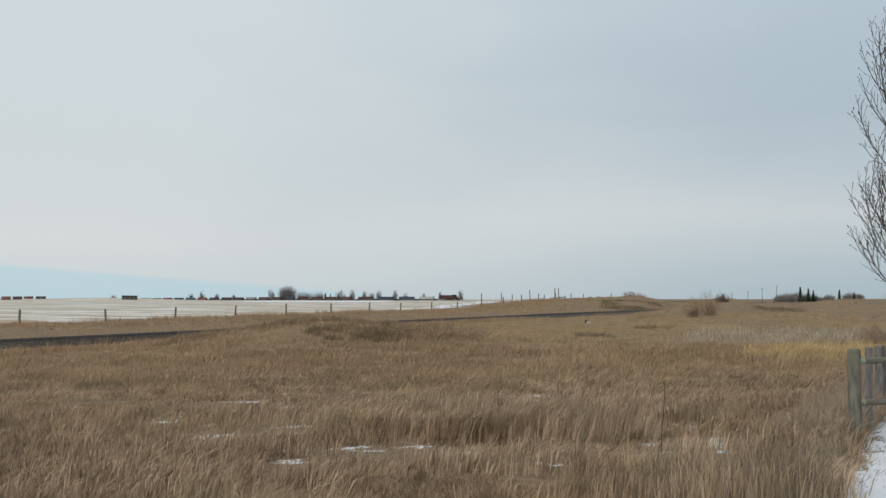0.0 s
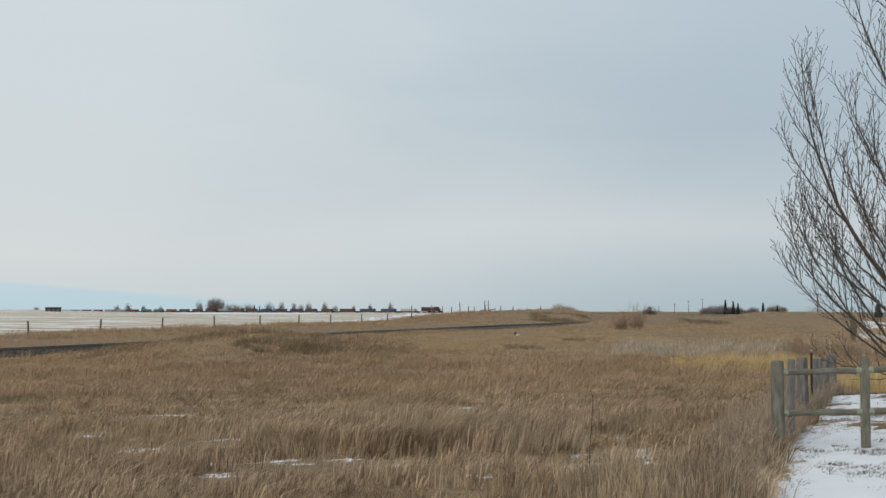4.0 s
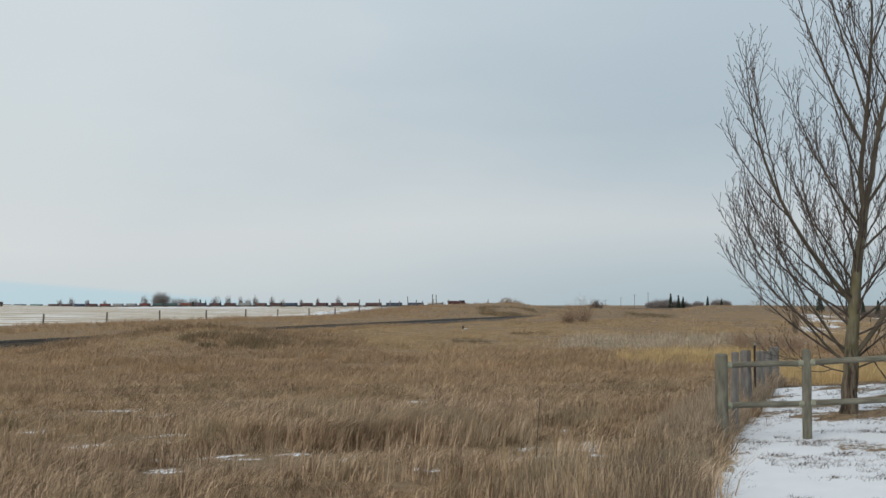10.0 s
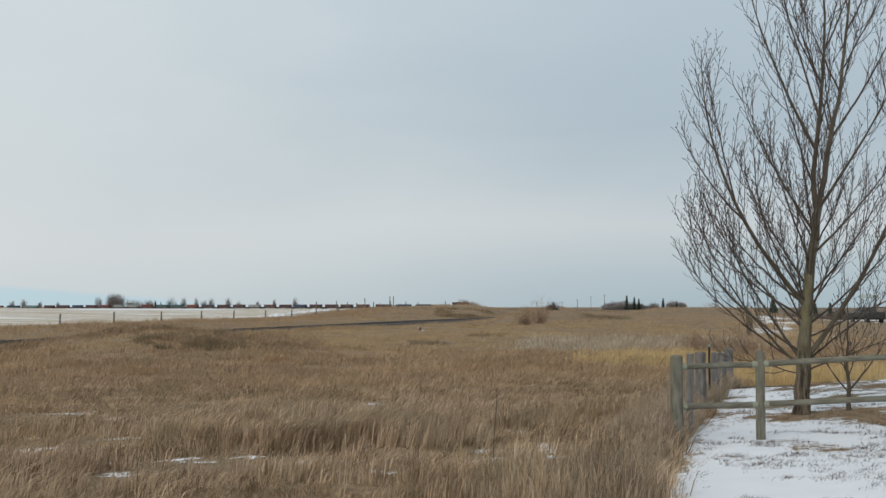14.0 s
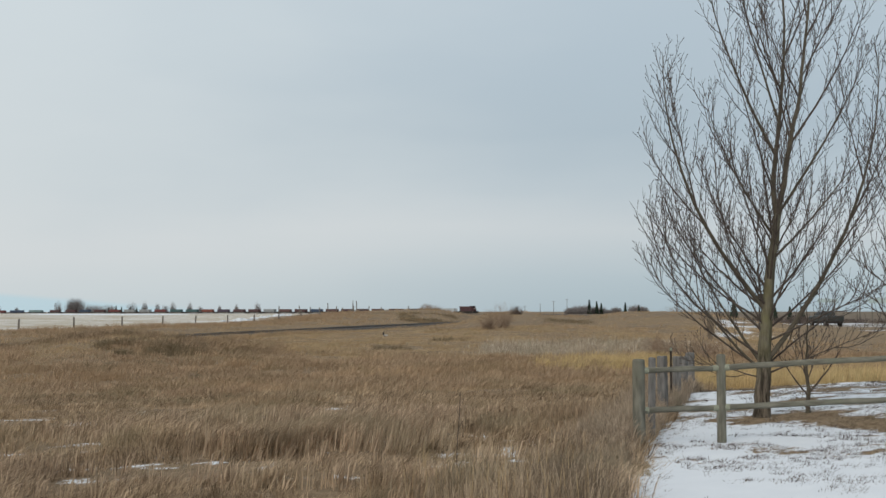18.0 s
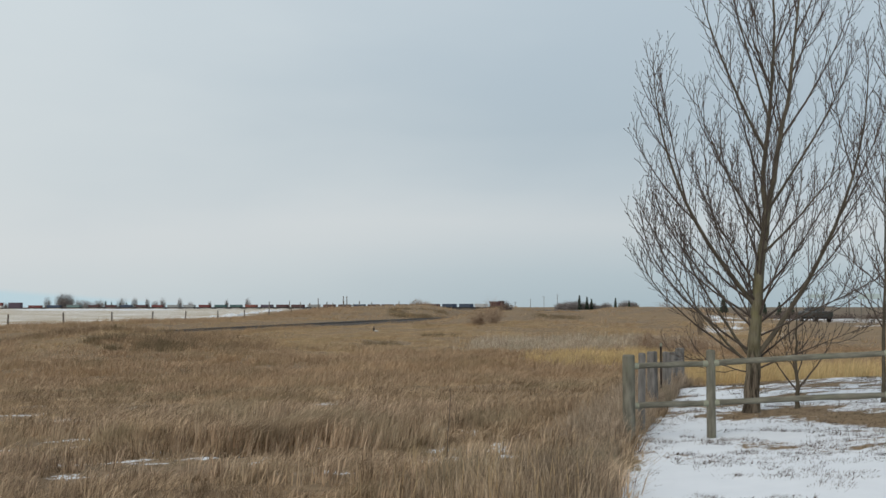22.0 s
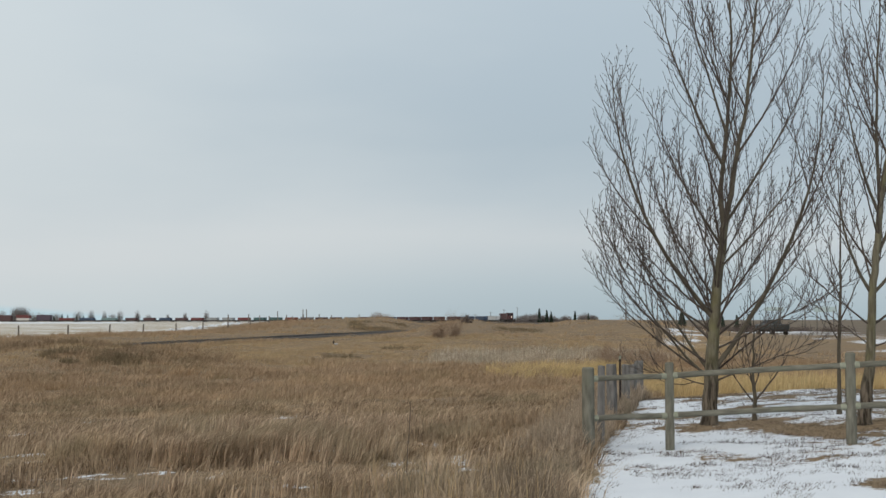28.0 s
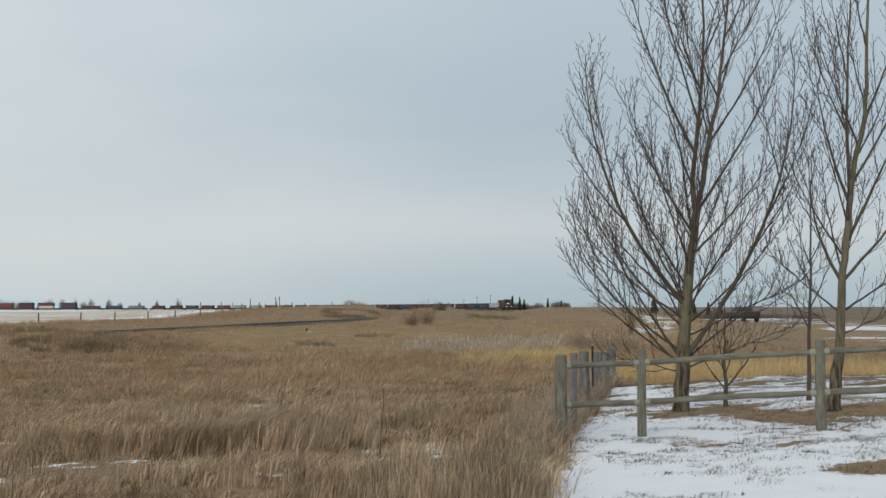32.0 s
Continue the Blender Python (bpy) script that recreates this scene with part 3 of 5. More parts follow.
def rough_grass():
    # low matted grass between the tussocks
    x, y = scatter(330000, 7.5, 40, 0.85)
    x, y = keep(x, y, (0.3 + 0.7 * smooth(fbm(x, y, 0.9, 85), 0.36, 0.52)) * (1 - 0.85 * smooth(fbm(x * 0.45, (y + 0.35) * 1.1, 0.9, 111), 0.50, 0.58) * (1 - before_trough(x, y))) * (1 - 0.45 * opened(x, y)) * (1 - on_lawn(x, y)) * (1 - 0.62 * snow_cover(x, y)) * (1 - gold_bed(x, y)) * (1 - 0.55 * hollow(x, y)))
    r = np.hypot(x, y)
    low = (0.07 + 0.13 * rng.uniform(0, 1, len(x)) ** 2) * (1 - 0.4 * opened(x, y)) * (1 + 0.02 * r)
    blades("matted_grass", STRAW, x, y, low, (0.0045 + 0.00042 * r) * rng.uniform(0.7, 1.3, len(x)), "flattened pale straw over cold ground", lean=1.5, bend=0.7, segs=1, wind=0.5)
    # tussocks of hay before and beside the lawn, low round patches of snow
    x, y = scatter(15500, 7.5, 32, 1.15)
    x, y = keep(x, y, (0.30 + 0.70 * smooth(fbm(x, y, 0.8, 81), 0.32, 0.58)) * (1 - on_lawn(x, y)) * (1 - 0.8 * snow_cover(x, y)) * (1 - gold_bed(x, y)) * (1 - 0.55 * hollow(x, y)))
    tall = (0.13 + 0.30 * smooth(fbm(x, y, 0.6, 91), 0.32, 0.66)) * rng.uniform(0.7, 1.25, len(x)) * (1 - 0.70 * opened(x, y))
    tall *= 1 + 0.6 * np.exp(-((x + 0.2) / 2.2) ** 2 - ((y - 15.6 - 0.25 * x) / 0.9) ** 2)
    near = np.hypot(x, y)
    tall *= 1 - 0.55 * np.exp(-((x + 1.5) / 1.7) ** 4 - ((y - 13.5) / 1.0) ** 4)
    tall *= 1 - 0.52 * smooth(near, 15, 25)
    tufted("rough_grass", STRAW, x, y, 24, rng.uniform(0.05, 0.17, len(x)), tall, 0.0052 + 0.00042 * near, "tufts of dry brown grass bent by wind over thin snow", lean=0.75, bend=0.8, wind=0.85)
    # hay that arches over the troughs
    x, y = rng.uniform(-3.1, 0.1, 2600), rng.uniform(14.6, 18.2, 2600)
    x, y = keep(x, y, (1 - hollow(x, y)) * np.clip(hollow(x + 0.2, y - 0.45) + hollow(x, y - 0.8) * 0.5 + hollow(x - 0.3, y + 0.4) * 0.3, 0, 1) * (1 - 0.9 * snow_cover(x, y)) * (1 - 0.6 * opened(x, y)))
    k = np.repeat(np.arange(len(x)), 10)
    blades("arched_hay", ARCH, x[k] + rng.normal(0, 0.07, len(k)), y[k] + rng.normal(0, 0.07, len(k)), rng.uniform(0.28, 0.62, len(k)), rng.uniform(0.008, 0.016, len(k)),
           "long pale hay arching over dark troughs", lean=0.62, bend=0.9, out_x=np.full(len(k), 0.55), out_y=np.full(len(k), -0.5), wind=0.35)
    # long hay laid over by the wind in swathes
    x, y = scatter(5200, 10.5, 21, 1.1, half=0.5, shift=-0.16)
    x, y = keep(x, y, smooth(fbm(x * 0.45, y * 1.1, 0.9, 111), 0.50, 0.60) * (1 - on_lawn(x, y)) * (1 - 0.9 * snow_cover(x, y)) * (1 - 0.8 * opened(x, y)) * (1 - 0.9 * before_trough(x, y)))
    tufted("lodged_grass", HAY, x, y, 24, rng.uniform(0.08, 0.20, len(x)), rng.uniform(0.26, 0.52, len(x)), 0.0056 + 0.00042 * np.hypot(x, y),
           "long brown hay laid over by the wind", lean=0.6, bend=0.9, wind=0.9)
    # brown fringe along the lawn's edge and the old posts
    y = rng.uniform(9, 27.5, 2300)
    x = lawn_edge(y) - 0.10 - np.abs(rng.normal(0, 0.36, 2300)) + 0.12 * smooth(y, 15.5, 17.5)
    tall = rng.uniform(0.10, 0.30, 2300) + 0.30 * smooth(y, 14.2, 15.6) * (1 - smooth(y, 25, 27)) * smooth(lawn_edge(y) - x, -0.12, 0.12)
    tufted("fringe_grass", FRINGE, x, y, 22, rng.uniform(0.06, 0.16, len(x)), tall, 0.0045 + 0.00028 * y, "dry weeds fringing the snowy lawn", lean=0.42, wind=0.05)
    x, y = scatter(15000, 30, 68, 1.1)
    d, level = track_distance(x, y)
    x, y = keep(x, y, (0.6 + 0.4 * smooth(fbm(x, y, 0.5, 82), 0.3, 0.6)) * (1 - on_lawn(x, y)) * (1 - gold_bed(x, y)) * (1 - 0.6 * reed_bed(x, y)) * (1 - 0.85 * sedge_bed(x, y)) * smooth(d, 1.7, 2.4))
    tall = (0.16 + 0.30 * smooth(fbm(x, y, 0.3, 92), 0.30, 0.68)) * rng.uniform(0.7, 1.2, len(x))
    tufted("meadow_grass", MEADOW, x, y, 24, rng.uniform(0.25, 0.55, len(x)), tall, 0.008 + 0.00030 * np.hypot(x, y), "dry brown meadow grass in uneven swells", lean=0.9, bend=0.8)
    # a stand of taller dead weeds at the lawn's corner
    x, y = rng.normal(0.66, 0.58, 5200), rng.normal(11.0, 0.95, 5200)
    x, y = keep(x, y, (1 - on_lawn(x, y)) * (0.35 + 0.65 * smooth(fbm(x, y, 2.4, 121), 0.35, 0.6)))
    blades("weed_grass", WEED, x, y, rng.uniform(0.16, 0.66, len(x)) * np.exp(-((x - 0.8) / 1.7) ** 2) * (1 - 0.45 * opened(x, y)), rng.uniform(0.004, 0.011, len(x)), "tall dead weed stalks at the lawn corner", lean=0.5, bend=0.5, wind=0.15)
    # a dark twiggy clump at the very corner, and a few pale stout stalks
    x, y = rng.normal(1.02, 0.24, 1900), rng.normal(11.0, 0.5, 1900)
    x, y = keep(x, y, 1 - on_lawn(x, y))
    blades("clump_grass", SHORT, x, y, rng.uniform(0.25, 0.62, len(x)), rng.uniform(0.003, 0.007, len(x)), "dark twiggy weed clump beside the snow", lean=0.75, bend=0.4, wind=0.25)
    x, y = rng.normal(0.65, 0.55, 170), rng.normal(11.0, 0.9, 170)
    x, y = keep(x, y, 1 - smooth(on_lawn(x, y), 0.0, 0.1))
    blades("stalk_grass", SEDGE, x, y, rng.uniform(0.35, 0.75, len(x)), rng.uniform(0.008, 0.012, len(x)), "pale stout dead stalks among the weeds", lean=0.35, bend=0.4, wind=0.1)
    # the far slopes
    x, y = scatter(26000, 60, 300, 0.85)
    d, level = track_distance(x, y)
    x, y = keep(x, y, (1 - smooth(fence_side(x, y), 1, 5)) * smooth(d - 0.9 * smooth(y, 112, 125) * (1 - smooth(y, 192, 205)), 1.6, 2.2) * (1 - 0.95 * snow_cover(x, y)) * (1 - 0.5 * reed_bed(x, y)) * (1 - 0.6 * sedge_bed(x, y) * (1 - smooth(y, 95, 115))) * (1 - 0.95 * scrap_line(x, y))
                * (1 - smooth(x - 0.22 * y, 4, 12) * smooth(y, 78, 84)) * (0.35 + 0.65 * smooth(fbm(x, y, 0.2, 83), 0.35, 0.6)))
    tall = (0.18 + 0.36 * smooth(fbm(x, y, 0.15, 93), 0.3, 0.7)) * rng.uniform(0.6, 1.2, len(x))
    tufted("slope_grass", SCRUB, x, y, 14, rng.uniform(0.3, 1.0, len(x)), tall, 0.02 + 0.00025 * np.hypot(x, y), "dry tan grass on low railway slopes", lean=0.7, segs=1)
    # low sedge, dark weeds on the cutting's bank and in the hollow
    x, y = scatter(17000, 54, 118, 0.9, half=0.34, shift=-0.06)
    d, level = track_distance(x, y)
    x, y = keep(x, y, sedge_bed(x, y) * smooth(d, 1.8, 2.6) * (1 - gold_bed(x, y)))
    tufted("sedge_grass", SEDGE, x, y, 14, rng.uniform(0.3, 0.7, len(x)), (0.10 + 0.20 * smooth(fbm(x, y, 0.25, 113), 0.35, 0.65)) * rng.uniform(0.7, 1.2, len(x)), 0.010 + 0.00022 * np.hypot(x, y),
           "pale golden sedge in the hollow by the track", lean=0.9, segs=1)
    a, r = np.radians(rng.uniform(-2.5, 0.25, 900)), rng.uniform(176, 205, 900)
    x, y = keep(r * np.sin(a), r * np.cos(a), 1.0)
    x, y = keep(x, y, smooth(fbm(x, y * 0.6, 0.22, 115), 0.38, 0.55))
    tufted("bank_weeds", HEATH, x, y, 13, rng.uniform(0.4, 0.9, len(x)), rng.uniform(0.2, 0.5, len(x)), rng.uniform(0.04, 0.07, len(x)), "dark olive weeds on the railway bank", lean=0.5, segs=1)
    # dark tufts put in as the shadow line along a fold of the ridge
    a, r = np.radians(rng.uniform(4.6, 6.8, 160)), rng.normal(130, 2.0, 160)
    tufted("ridge_shade_weeds", HEATH, r * np.sin(a), r * np.cos(a), 11, rng.uniform(0.3, 0.7, 160), rng.uniform(0.15, 0.40, 160), rng.uniform(0.03, 0.055, 160), "dark weeds standing in for a shadow line along the ridge", lean=0.5, segs=1)
    x, y = rng.uniform(-27, -9, 1500), rng.normal(60, 3.2, 1500)
    x, y = keep(x, y, smooth(fbm(x, y, 0.35, 117), 0.46, 0.60))
    tufted("bank_brush", BRUSH, x, y, 22, rng.uniform(0.15, 0.45, len(x)), rng.uniform(0.25, 0.62, len(x)), rng.uniform(0.014, 0.026, len(x)), "darker brown weeds on the low bank", lean=0.6, segs=2)
    a, r = np.radians(rng.uniform(-17.3, -9.5, 1000)), rng.normal(55, 3.0, 1000)
    x, y = keep(r * np.sin(a), r * np.cos(a), smooth(fbm(r * np.sin(a), r * np.cos(a), 0.40, 119), 0.52, 0.60))
    tufted("bank_thicket", HEATH, x, y, 22, rng.uniform(0.12, 0.40, len(x)), rng.uniform(0.25, 0.62, len(x)), rng.uniform(0.014, 0.026, len(x)), "dark olive weed clumps on the low bank", lean=0.5, segs=2)
    a = np.radians(np.concatenate([rng.uniform(-0.9, 1.0, 60), rng.uniform(-3.8, -2.0, 55), rng.uniform(5, 9, 40)]))
    r = np.concatenate([rng.normal(90, 1.5, 60), rng.normal(75.5, 1.2, 55), rng.normal(84, 3.0, 40)])
    tufted("hollow_weeds", HEATH, r * np.sin(a), r * np.cos(a), 9, rng.uniform(0.15, 0.35, 155), rng.uniform(0.25, 0.6, 155), rng.uniform(0.022, 0.04, 155), "dark rusty weeds in the hollow", lean=0.4, segs=1)
    # weeds along the pasture fence and on the track's verges
    k = rng.uniform(-3, 13, 3600)
    x, y = -46.6 + 2.03 * k + rng.normal(3.0, 3.6, 3600), 80 + 9.8 * k + rng.normal(0, 1.5, 3600)
    x, y = keep(x, y, (1 - smooth(fence_side(x, y), 0, 3)) * (0.25 + 0.75 * smooth(fbm(x, y, 0.25, 87), 0.35, 0.6)))
    tufted("fence_weeds", MEADOW, x, y, 16, rng.uniform(0.2, 0.6, len(x)), (0.25 + 0.55 * smooth(fbm(x, y, 0.3, 89), 0.4, 0.7)) * rng.uniform(0.7, 1.2, len(x)),
           rng.uniform(0.03, 0.055, len(x)), "dry weeds along the pasture fence", lean=0.5, segs=1)
    s = rng.uniform(np.interp(-240, -TRACK[:, 1], RUN), np.interp(-40, -TRACK[:, 1], RUN), 9000)
    x0, y0 = np.interp(s, RUN, TRACK[:, 0]), np.interp(s, RUN, TRACK[:, 1])
    dx_, dy_ = np.interp(s + 1, RUN, TRACK[:, 0]) - x0, np.interp(s + 1, RUN, TRACK[:, 1]) - y0
    side = np.where(rng.uniform(0, 1, len(s)) < 0.75, -1, 1) * rng.uniform(1.75, 3.6, len(s))
    x, y = x0 + dy_ * side, y0 - dx_ * side
    gap = np.clip(smooth(y, 74, 84) - 0.96 * smooth(y, 116, 130) * (1 - smooth(y, 190, 205)), 0.04, 1)
    x, y = keep(x, y, gap * (0.4 + 0.6 * smooth(fbm(x, y, 0.4, 88), 0.35, 0.6)))
    tufted("verge_grass", SCRUB, x, y, 13, rng.uniform(0.15, 0.4, len(x)), rng.uniform(0.45, 0.95, len(x)) * (1 - 0.6 * smooth(y, 112, 130) * (1 - smooth(y, 185, 200))), rng.uniform(0.022, 0.045, len(x)),
           "dry grass on the track's verges", lean=0.45, segs=1)
    # golden stand behind the lawn
    x, y = scatter(12000, 25, 64, 1.2, half=0.42, shift=0.30)
    x, y = keep(x, y, gold_bed(x, y))
    tufted("golden_grass", GOLD, x, y, 24, rng.uniform(0.15, 0.4, len(x)), rng.uniform(0.30, 0.72, len(x)), rng.uniform(0.009, 0.016, len(x)),
           "golden dry reed grass beyond the snowy lawn", lean=0.45)
    # cattails
    x, y = scatter(9500, 52, 96, 1.2, half=0.24, shift=0.11)
    x, y = keep(x, y, reed_bed(x, y) * (0.15 + 0.85 * smooth(fbm(x, y * 2.0, 0.3, 97), 0.40, 0.58)))
    tufted("cattail_reeds", REED, x, y, 12, rng.uniform(0.2, 0.7, len(x)), rng.uniform(0.30, 0.75, len(x)), rng.uniform(0.014, 0.030, len(x)),
           "pale grey dead cattails in a wet hollow", lean=0.2, wind=0.2)
    # stubs of mown grass through the snow
    x, y = scatter(30000, 8.5, 27, 1.1, half=0.26, shift=0.30)
    s = snow_cover(x, y)
    speck = smooth(fbm(x, y * 1.6, 1.6, 99) + 0.4 * (fbm(x, y, 5.0, 98) - 0.5), 0.44, 0.56)
    much = 0.10 + 0.34 * smooth(fbm(x, y * 1.4, 1.1, 143), 0.52, 0.62) + 0.95 * np.exp(-((y - 14.9 + 0.1 * (x - 4)) / 1.25) ** 2) + 0.3 * smooth(y, 17, 18)
    x, y = keep(x, y, on_lawn(x, y) * np.clip(much * speck + 0.85 * (1 - s), 0, 1))
    bare = snow_cover(x, y) < 0.45
    tufted("bare_lawn_grass", SHORT, x[bare], y[bare], 18, rng.uniform(0.03, 0.13, bare.sum()), rng.uniform(0.03, 0.07, bare.sum()), rng.uniform(0.006, 0.014, bare.sum()),
           "short tan mown grass where the snow has gone", lean=0.9, segs=1)
    x, y = x[~bare], y[~bare]
    tufted("lawn_grass", STUB, x, y, 16, rng.uniform(0.03, 0.13, len(x)), rng.uniform(0.03, 0.085, len(x)), rng.uniform(0.006, 0.014, len(x)),
           "short brown mown grass poking through snow", lean=0.9, segs=1)


rough_grass()


# ---- railway ----
def ribbon(name, s0, s1, profile, material, parent, step=3.0, label=""):
    """Sweeps a profile of (side, up) along the line."""
    ss = np.arange(s0, s1, step)
    rows = []
    for s in ss:
        x, y, z = on_track(s)
        x2, y2, _ = on_track(s + 1.0)
        d = Vector((x2 - x, y2 - y, 0)).normalized()
        rows += [(x + d.y * a, y - d.x * a, z + h) for a, h in profile]
    k = len(profile)
    faces = [(i * k + j, (i + 1) * k + j, (i + 1) * k + j + 1, i * k + j + 1) for i in range(len(ss) - 1) for j in range(k - 1)]
    return link_mesh(name, rows, faces, material, parent, label)


def build_railway():
    line = thing("railway_track", "single railway track on dark ballast curving through dry grass", "railway")
    line["kind"] = "structure"
    end = RUN[-1] - 5
    ribbon("ballast", 5, end, [(-2.7, -0.75), (-1.7, -0.22), (-1.4, -0.15), (1.4, -0.15), (1.7, -0.22), (2.7, -0.75)], BALLAST, line)
    for side in (-0.7525, 0.7525):
        prof = [(side - 0.07, -0.17), (side - 0.07, -0.15), (side - 0.012, -0.13), (side - 0.012, -0.045), (side - 0.037, -0.03), (side - 0.035, 0.0),
                (side + 0.035, 0.0), (side + 0.037, -0.03), (side + 0.012, -0.045), (side + 0.012, -0.13), (side + 0.07, -0.15), (side + 0.07, -0.17)]
        ribbon("rail", 5, end, prof, STEEL, line)
    # loose stones where the line passes nearest
    n = 26000
    s = rng.uniform(np.interp(-96, -TRACK[:, 1], RUN), np.interp(-38, -TRACK[:, 1], RUN), n)
    x0, y0 = np.interp(s, RUN, TRACK[:, 0]), np.interp(s, RUN, TRACK[:, 1])
    dx_, dy_ = np.interp(s + 1, RUN, TRACK[:, 0]) - x0, np.interp(s + 1, RUN, TRACK[:, 1]) - y0
    a = rng.uniform(-2.7, 2.7, n)
    up = np.interp(np.abs(a), [0, 1.4, 1.7, 2.7], [-0.15, -0.15, -0.22, -0.75])
    mid = np.stack([x0 + dy_ * a, y0 - dx_ * a, rail_level(y0) + up + 0.015], 1)
    size = rng.uniform(0.035, 0.085, n)
    corner = np.array([(1, 0, 0), (-0.5, 0.87, 0), (-0.5, -0.87, 0), (0.1, 0.1, 1)]) * 0.8
    co = (mid[:, None, :] + corner[None] * size[:, None, None] * rng.uniform(0.7, 1.3, (n, 4, 1))).reshape(-1, 3)
    tri = (np.arange(n)[:, None] * 4 + np.array([0, 1, 3, 1, 2, 3, 2, 0, 3])).reshape(-1, 3)
    me = bpy.data.meshes.new("ballast_stones")
    fill(me, co, tri)
    me.materials.append(STONE)
    stones = new("ballast_stones", me)
    stones.parent = line
    tagged(stones, "loose dark crushed stone", kind="stuff")
    # sleepers where the line passes nearest the lawn
    bm = box((0.23, 2.6, 0.17), bevel=0.012)
    me = bpy.data.meshes.new("tie")
    bm.to_mesh(me)
    bm.free()
    me.materials.append(TIE)
    s = float(np.interp(-125, -TRACK[:, 1], RUN))
    for _ in range(200):
        x, y, z = on_track(s)
        x2, y2, _z = on_track(s + 0.5)
        tie = new("tie", me)
        tie.parent = line
        tie.matrix_basis = pose(x, y, z - 0.245, 0, 0, math.degrees(math.atan2(y2 - y, x2 - x)))
        s += 0.54


build_railway()


# ---- fences ----
def post_ring(bm, r, z0, z1, sides=12, wob=0.06, seed=0):
    """A round post with a chamfered, uneven top."""
    rnd = random.Random(seed)
    ph = [1 + rnd.uniform(-wob, wob) for _ in range(sides)]
    rings = []
    for z, k in ((z0, 1.03), (z0 + (z1 - z0) * 0.5, 1.0), (z1 - 0.02, 0.98), (z1, 0.84)):
        rings.append([bm.verts.new((r * k * ph[i] * math.cos(2 * math.pi * i / sides), r * k * ph[i] * math.sin(2 * math.pi * i / sides),
                                    z + (rnd.uniform(-0.006, 0.006) if z > z0 else 0))) for i in range(sides)])
    for a, b in zip(rings, rings[1:]):
        for i in range(sides):
            bm.faces.new((a[i], a[(i + 1) % sides], b[(i + 1) % sides], b[i]))
    bm.faces.new(rings[-1])
    return bm


def build_rail_fence():
    fence = thing("rail_fence", "two-rail grey round-post fence along snowy lawn", "fence")
    spots = [(2.485, 15.6, 1.11, 0.082), (3.625, 15.79, 1.17, 0.063), (5.81, 15.02, 1.32, 0.066), (8.0, 14.25, 1.46, 0.066), (10.2, 13.5, 1.60, 0.066)]
    for i, (x, y, top, r) in enumerate(spots):
        ob = part("post", post_ring(bmesh.new(), r, ground_at(x, y) - 0.3, top, 14, 0.07, seed=i), POST, fence)
        ob.location = (x, y, 0)
    levels = [(0.955, 0.43), (0.99, 0.46), (1.16, 0.63), (1.29, 0.76), (1.42, 0.89)]
    for i in range(len(spots) - 1):
        a, b = Vector((*spots[i][:2], 0)), Vector((*spots[i + 1][:2], 0))
        d = (b - a).normalized()
        for k in (0, 1):
            p = a + d * (spots[i][3] - 0.015) + Vector((0, 0, levels[i][k] + 0.005))
            q = b - d * (spots[i + 1][3] - 0.015) + Vector((0, 0, levels[i + 1][k] - 0.005))
            long = (q - p).length
            # a peeled round rail, a little bowed and uneven, its ends turned down to a tenon
            rnd, n, sides = random.Random(90 + 2 * i + k), 12, 12
            line = [Vector((rnd.uniform(-0.004, 0.004), 0.006 * math.sin(3.14 * m / n) + rnd.uniform(-0.003, 0.003), long * m / n)) for m in range(n + 1)]
            t = Tubes()
            t.add(line, [(0.041 - 0.004 * m / n) * rnd.uniform(0.97, 1.03) for m in range(n + 1)], sides)
            bar = link_mesh("rail", t.v, t.f, POST, fence, smooth=True)
            bar.matrix_basis = Matrix.Translation(p) @ (q - p).to_track_quat("Z", "Y").to_matrix().to_4x4()
            part("rail_end", rod((0, 0, long - 0.075), (0, 0, long - 0.002), 0.040, 0.043, 12), CUT, bar, "pale green cut rail end")
            part("rail_end", rod((0, 0, 0.002), (0, 0, 0.065), 0.045, 0.043, 12), CUT, bar, "pale green cut rail end")


def polar(az, dist):
    a = radians(az)
    return dist * math.sin(a), dist * math.cos(a)


def build_old_fence():
    for i, (az, dist, top, w) in enumerate([(9.64, 17.0, 1.09, 0.085), (10.2, 19.5, 1.02, 0.125), (10.86, 22.6, 0.90, 0.125), (11.17, 24.4, 0.83, 0.13), (11.50, 26.2, 0.85, 0.150)]):
        x, y = polar(az, dist)
        bm = post_ring(bmesh.new(), w * 0.62, -0.35, top - ground_at(x, y), 9, 0.16, 50 + i)
        ob = part("weathered_post", bm, OLD)
        ob.matrix_basis = pose(x, y, ground_at(x, y), random.uniform(-1.5, 1.5), random.uniform(-1.5, 1.5), 40 * i)
        tagged(ob, "weathered grey wooden post in a line along the lawn edge", "fence post", "old fence posts")
    x, y = polar(10.6, 21.2)
    g = ground_at(x, y) - 0.10
    stake = thing("steel_stake", "rusty steel fence stake with a white tip", "fence stake", at=pose(x, y, g, 0, 0, 20))
    bm = box((0.032, 0.006, 1.45), (0, 0, 0.425))
    box((0.006, 0.04, 1.45), (0, 0.02, 0.425), bm=bm)
    part("shaft", bm, RUST, stake)
    part("tip", box((0.047, 0.012, 0.06), (0, 0, 1.18)), CUT, stake, "white painted tip")


